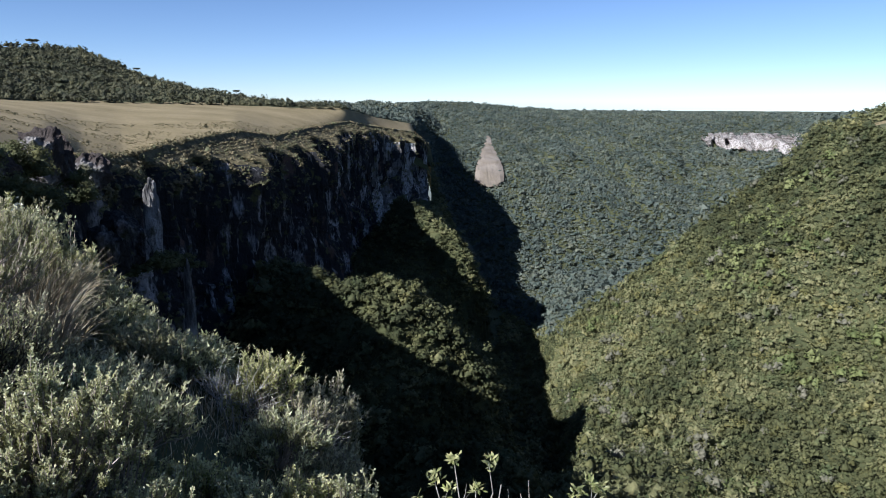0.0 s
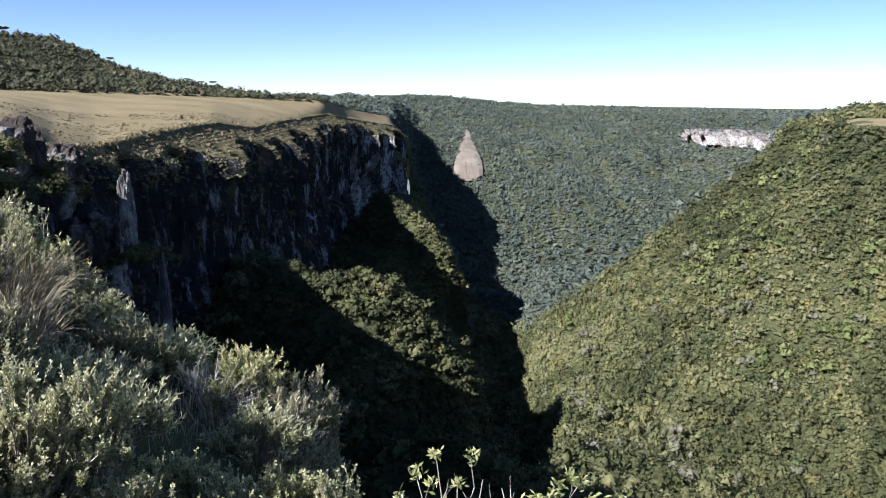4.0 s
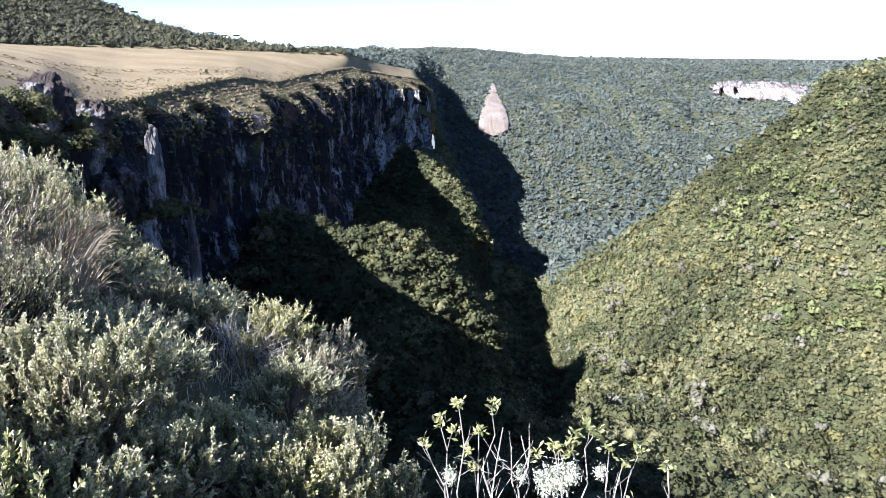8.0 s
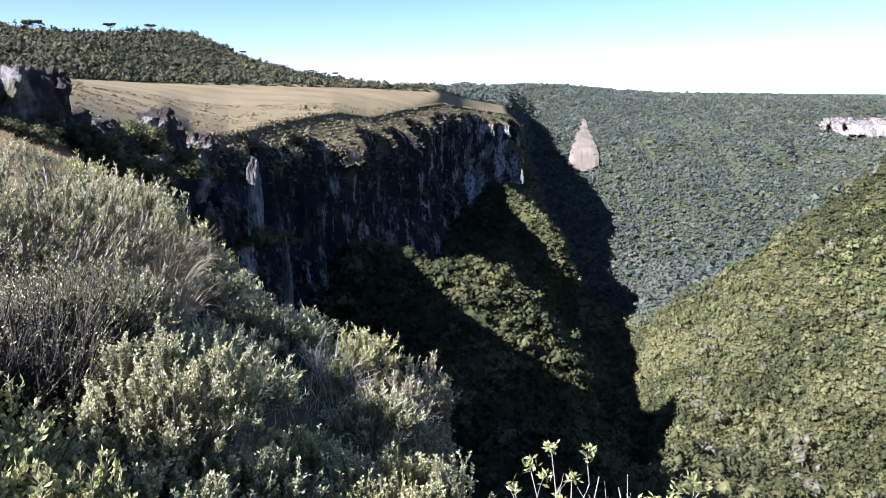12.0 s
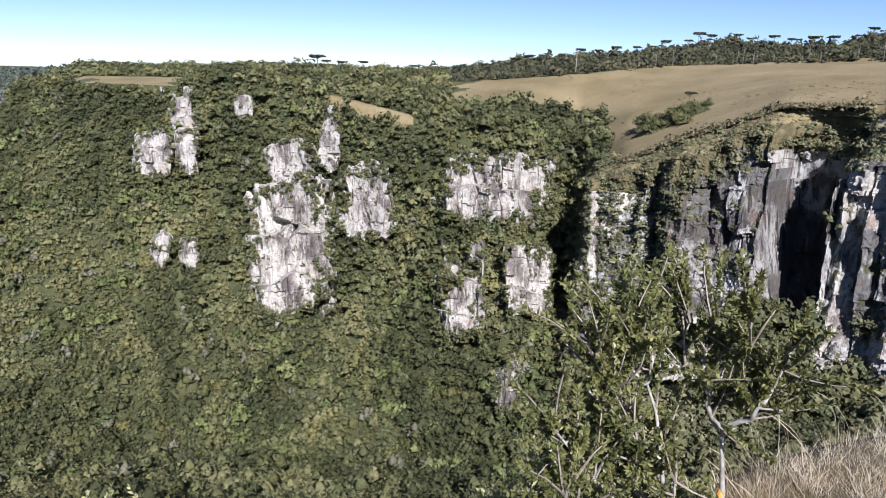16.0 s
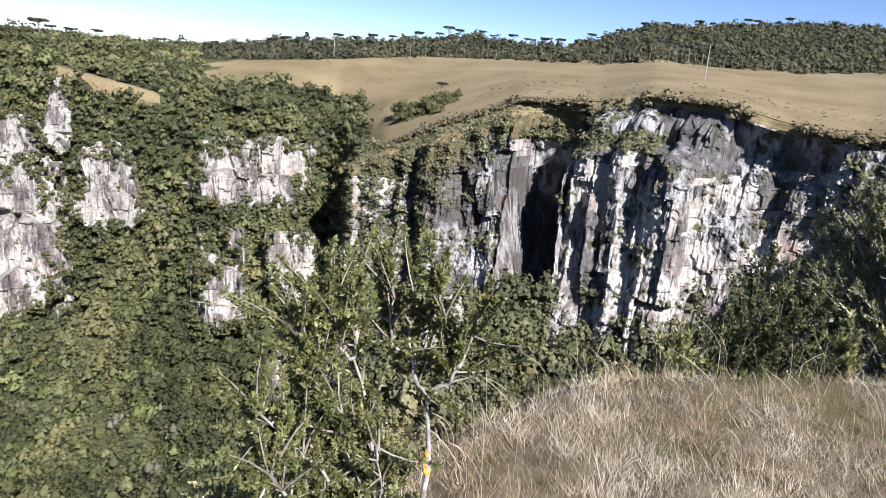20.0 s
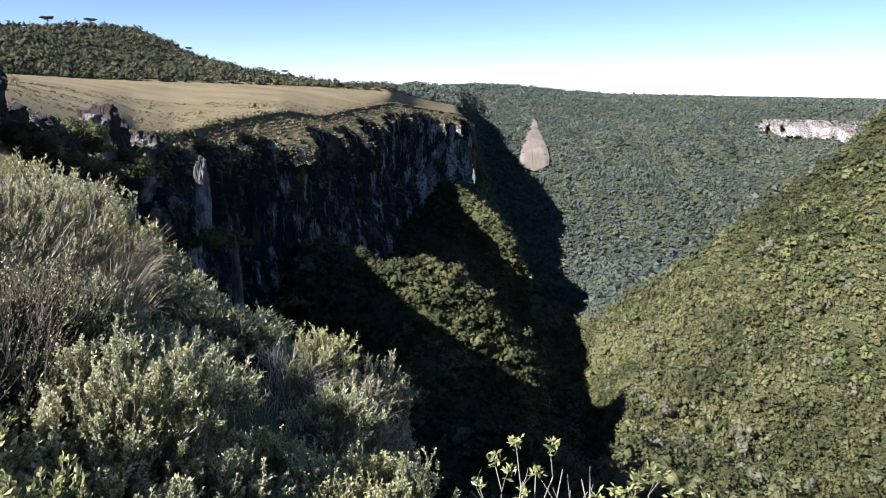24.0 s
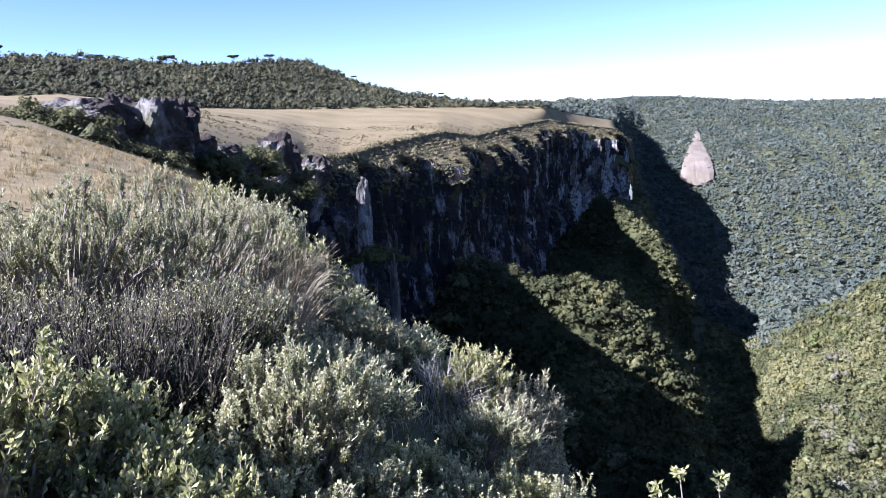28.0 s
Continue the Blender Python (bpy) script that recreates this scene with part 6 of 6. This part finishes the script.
# ---- araucarias, poles, hut ----
def araucaria(seed, height):
    g = np.random.default_rng(seed)
    root = thing("araucaria", (0, 0, 0), "araucaria pine with a flat umbrella crown on the skyline", "tree", "araucaria pines")
    v, f = tube_arrays([[(0, 0, -1), (0.05, 0, height * 0.5), (0, 0.05, height)]], [[0.28, 0.22, 0.14]], 7)
    part("trunk", mesh_from("trunk", v, f, [STEM_M], smooth=True), root)
    vs, fs, c = [], [], 0
    for lv, (zf, rr) in enumerate([(1.0, 0.36), (0.9, 0.40)]):
        for k in range(8):
            a = k * 0.785 + lv * 0.4 + g.normal(0, 0.1)
            rr2 = rr * height * g.uniform(0.7, 1.1)
            p0 = np.array([[0, 0, height * (zf - 0.12)]])
            p2 = np.array([[math.cos(a) * rr2, math.sin(a) * rr2, height * zf + 0.4]])
            v, f = tube_arrays(bezier(p0, p2 * (0.6, 0.6, 1) - (0, 0, height * 0.07), p2, 5), [[0.09, 0.07, 0.06, 0.05, 0.03]], 4)
            vs.append(v)
            fs.append(f + c)
            c += len(v)
    part("branches", mesh_from("branches", np.concatenate(vs), np.concatenate(fs), [STEM_M]), root)
    vs, fs, c = [], [], 0
    for k in range(26):
        a, q = g.uniform(0, 6.28), math.sqrt(g.uniform(0, 1)) * 0.4 * height
        v, f = CROWNS[k % 8]
        s = g.uniform(0.09, 0.14) * height
        vs.append(v * (s, s, s * 0.62) + (math.cos(a) * q, math.sin(a) * q, height * g.uniform(0.93, 1.06)))
        fs.append(f + c)
        c += len(v)
    vs, fs = np.concatenate(vs), np.concatenate(fs)
    part("crown", mesh_from("crown", vs, fs, [DARKLEAF], tone=g.uniform(0.05, 0.5, len(vs))), root)
    return root


PINES = [araucaria(500 + k, h) for k, h in enumerate((11.0, 9.0, 13.0))]
# azimuth, elevation of the crown's top, distance
STAND = [(49.6, 0.8, 380), (51.6, 0.4, 400), (50.3, 0.3, 480), (57.3, 0.3, 470), (60.8, 0.3, 460), (65.6, 0.9, 430), (79.4, 3.4, 470), (79.3, -1.0, 245), (53.2, 0.2, 450), (63.0, 0.6, 440),
         (-18.4, 1.0, 690), (-16.5, 0.6, 690), (-17.4, 0.8, 700), (-25, 2.8, 720), (-23.6, 2.3, 720), (-30.1, 4.2, 720), (-32.8, 4.2, 720), (-37.7, 4.2, 720), (-42.6, 4.3, 720), (-48.7, 4.9, 700)]
gs = np.random.default_rng(12)
for az in np.arange(67.0, 106.0, 1.15):
    az += gs.uniform(-0.6, 0.6)
    STAND.append((az, float(np.interp(az, [65.6, 67.7, 70.2, 77, 84, 95, 108], [1.0, 1.55, 1.9, 2.65, 3.15, 4.5, 5.5])) + gs.uniform(-0.25, 0.12) - 0.4, float(np.interp(az, [67, 84, 108], [435, 475, 595]))))
for k, (az, el, d) in enumerate(STAND):
    x, y = plan(az, d)
    base = PINES[k % 3]
    top = d * math.tan(radians(el))
    h = (11.0, 9.0, 13.0)[k % 3]
    zg = max(ground_z(az, d), top - h * 1.6)
    s = max(0.55, (top - zg) / (h * 1.08))
    m = Matrix.Translation((float(x), float(y), zg)) @ Matrix.Rotation(k * 1.3, 4, "Z") @ Matrix.Scale(s, 4)
    if k < 3:
        base.matrix_world = m
    else:
        q = copy_thing(base, m)
        q.scale = (s, s, s)


def pole(az, el, d, height):
    x, y = plan(az, d)
    z = d * math.tan(radians(el))
    root = thing("utility_pole", (float(x), float(y), z), "bare wooden utility pole standing in the grassland", "pole", "utility poles")
    v, f = tube_arrays([[(0, 0, -0.6), (0.03, 0, height * 0.5), (0.08, 0, height)]], [[0.17, 0.15, 0.12]], 8)
    part("post", mesh_from("post", v, f, [BARK_M], smooth=True), root)
    v, f = tube_arrays([[(-0.7, 0, height - 0.5), (0, 0, height - 0.5), (0.8, 0, height - 0.5)]], [[0.06, 0.06, 0.06]], 4)
    part("crossarm", mesh_from("crossarm", v, f, [BARK_M]), root)


pole(70.4, 0.3, 330, 9.0)
pole(99.7, 1.3, 215, 9.0)


def box_mesh(name, sx, sy, sz, material):
    bm = bmesh.new()
    bmesh.ops.create_cube(bm, size=1, matrix=Matrix.Diagonal((sx, sy, sz, 1)))
    bmesh.ops.bevel(bm, geom=bm.edges[:], offset=0.04, segments=1, affect="EDGES")
    me = bpy.data.meshes.new(name)
    bm.to_mesh(me)
    bm.free()
    me.materials.append(material)
    return me


BOARD_M, bn, bl, bb = mat("brown_boards", 0.85)
bl.new(ramp(bn, bl, tex(bn, bl, 3, 4, (6, 6, 0.3)), [(0.3, (0.06, 0.03, 0.022)), (0.7, (0.14, 0.07, 0.05))]), bb.inputs["Base Color"])
ROOF_M, bn, bl, bb = mat("rusty_roof", 0.7)
bl.new(ramp(bn, bl, tex(bn, bl, 2, 4), [(0.3, (0.14, 0.08, 0.06)), (0.7, (0.24, 0.15, 0.12))]), bb.inputs["Base Color"])
hut_at = spot(127.9, 3.55, 372)
hut = thing("hut", hut_at.tolist(), "small brown wooden hut with a rusty roof in the grassland", "hut")
hut.rotation_euler = (0, 0, radians(-127.9))
wall = part("wall", box_mesh("wall", 7.0, 4.0, 2.4, BOARD_M), hut)
wall.location = (0, 0, 1.2)
for sgn in (-1, 1):
    rf = part("roof", box_mesh("roof", 7.6, 2.6, 0.12, ROOF_M), hut)
    rf.location, rf.rotation_euler = (0, sgn * 1.15, 2.75), (radians(-sgn * 22), 0, 0)
dr = part("door", box_mesh("door", 0.9, 0.08, 1.9, ROOF_M), hut)
dr.location = (1.2, -2.04, 0.95)
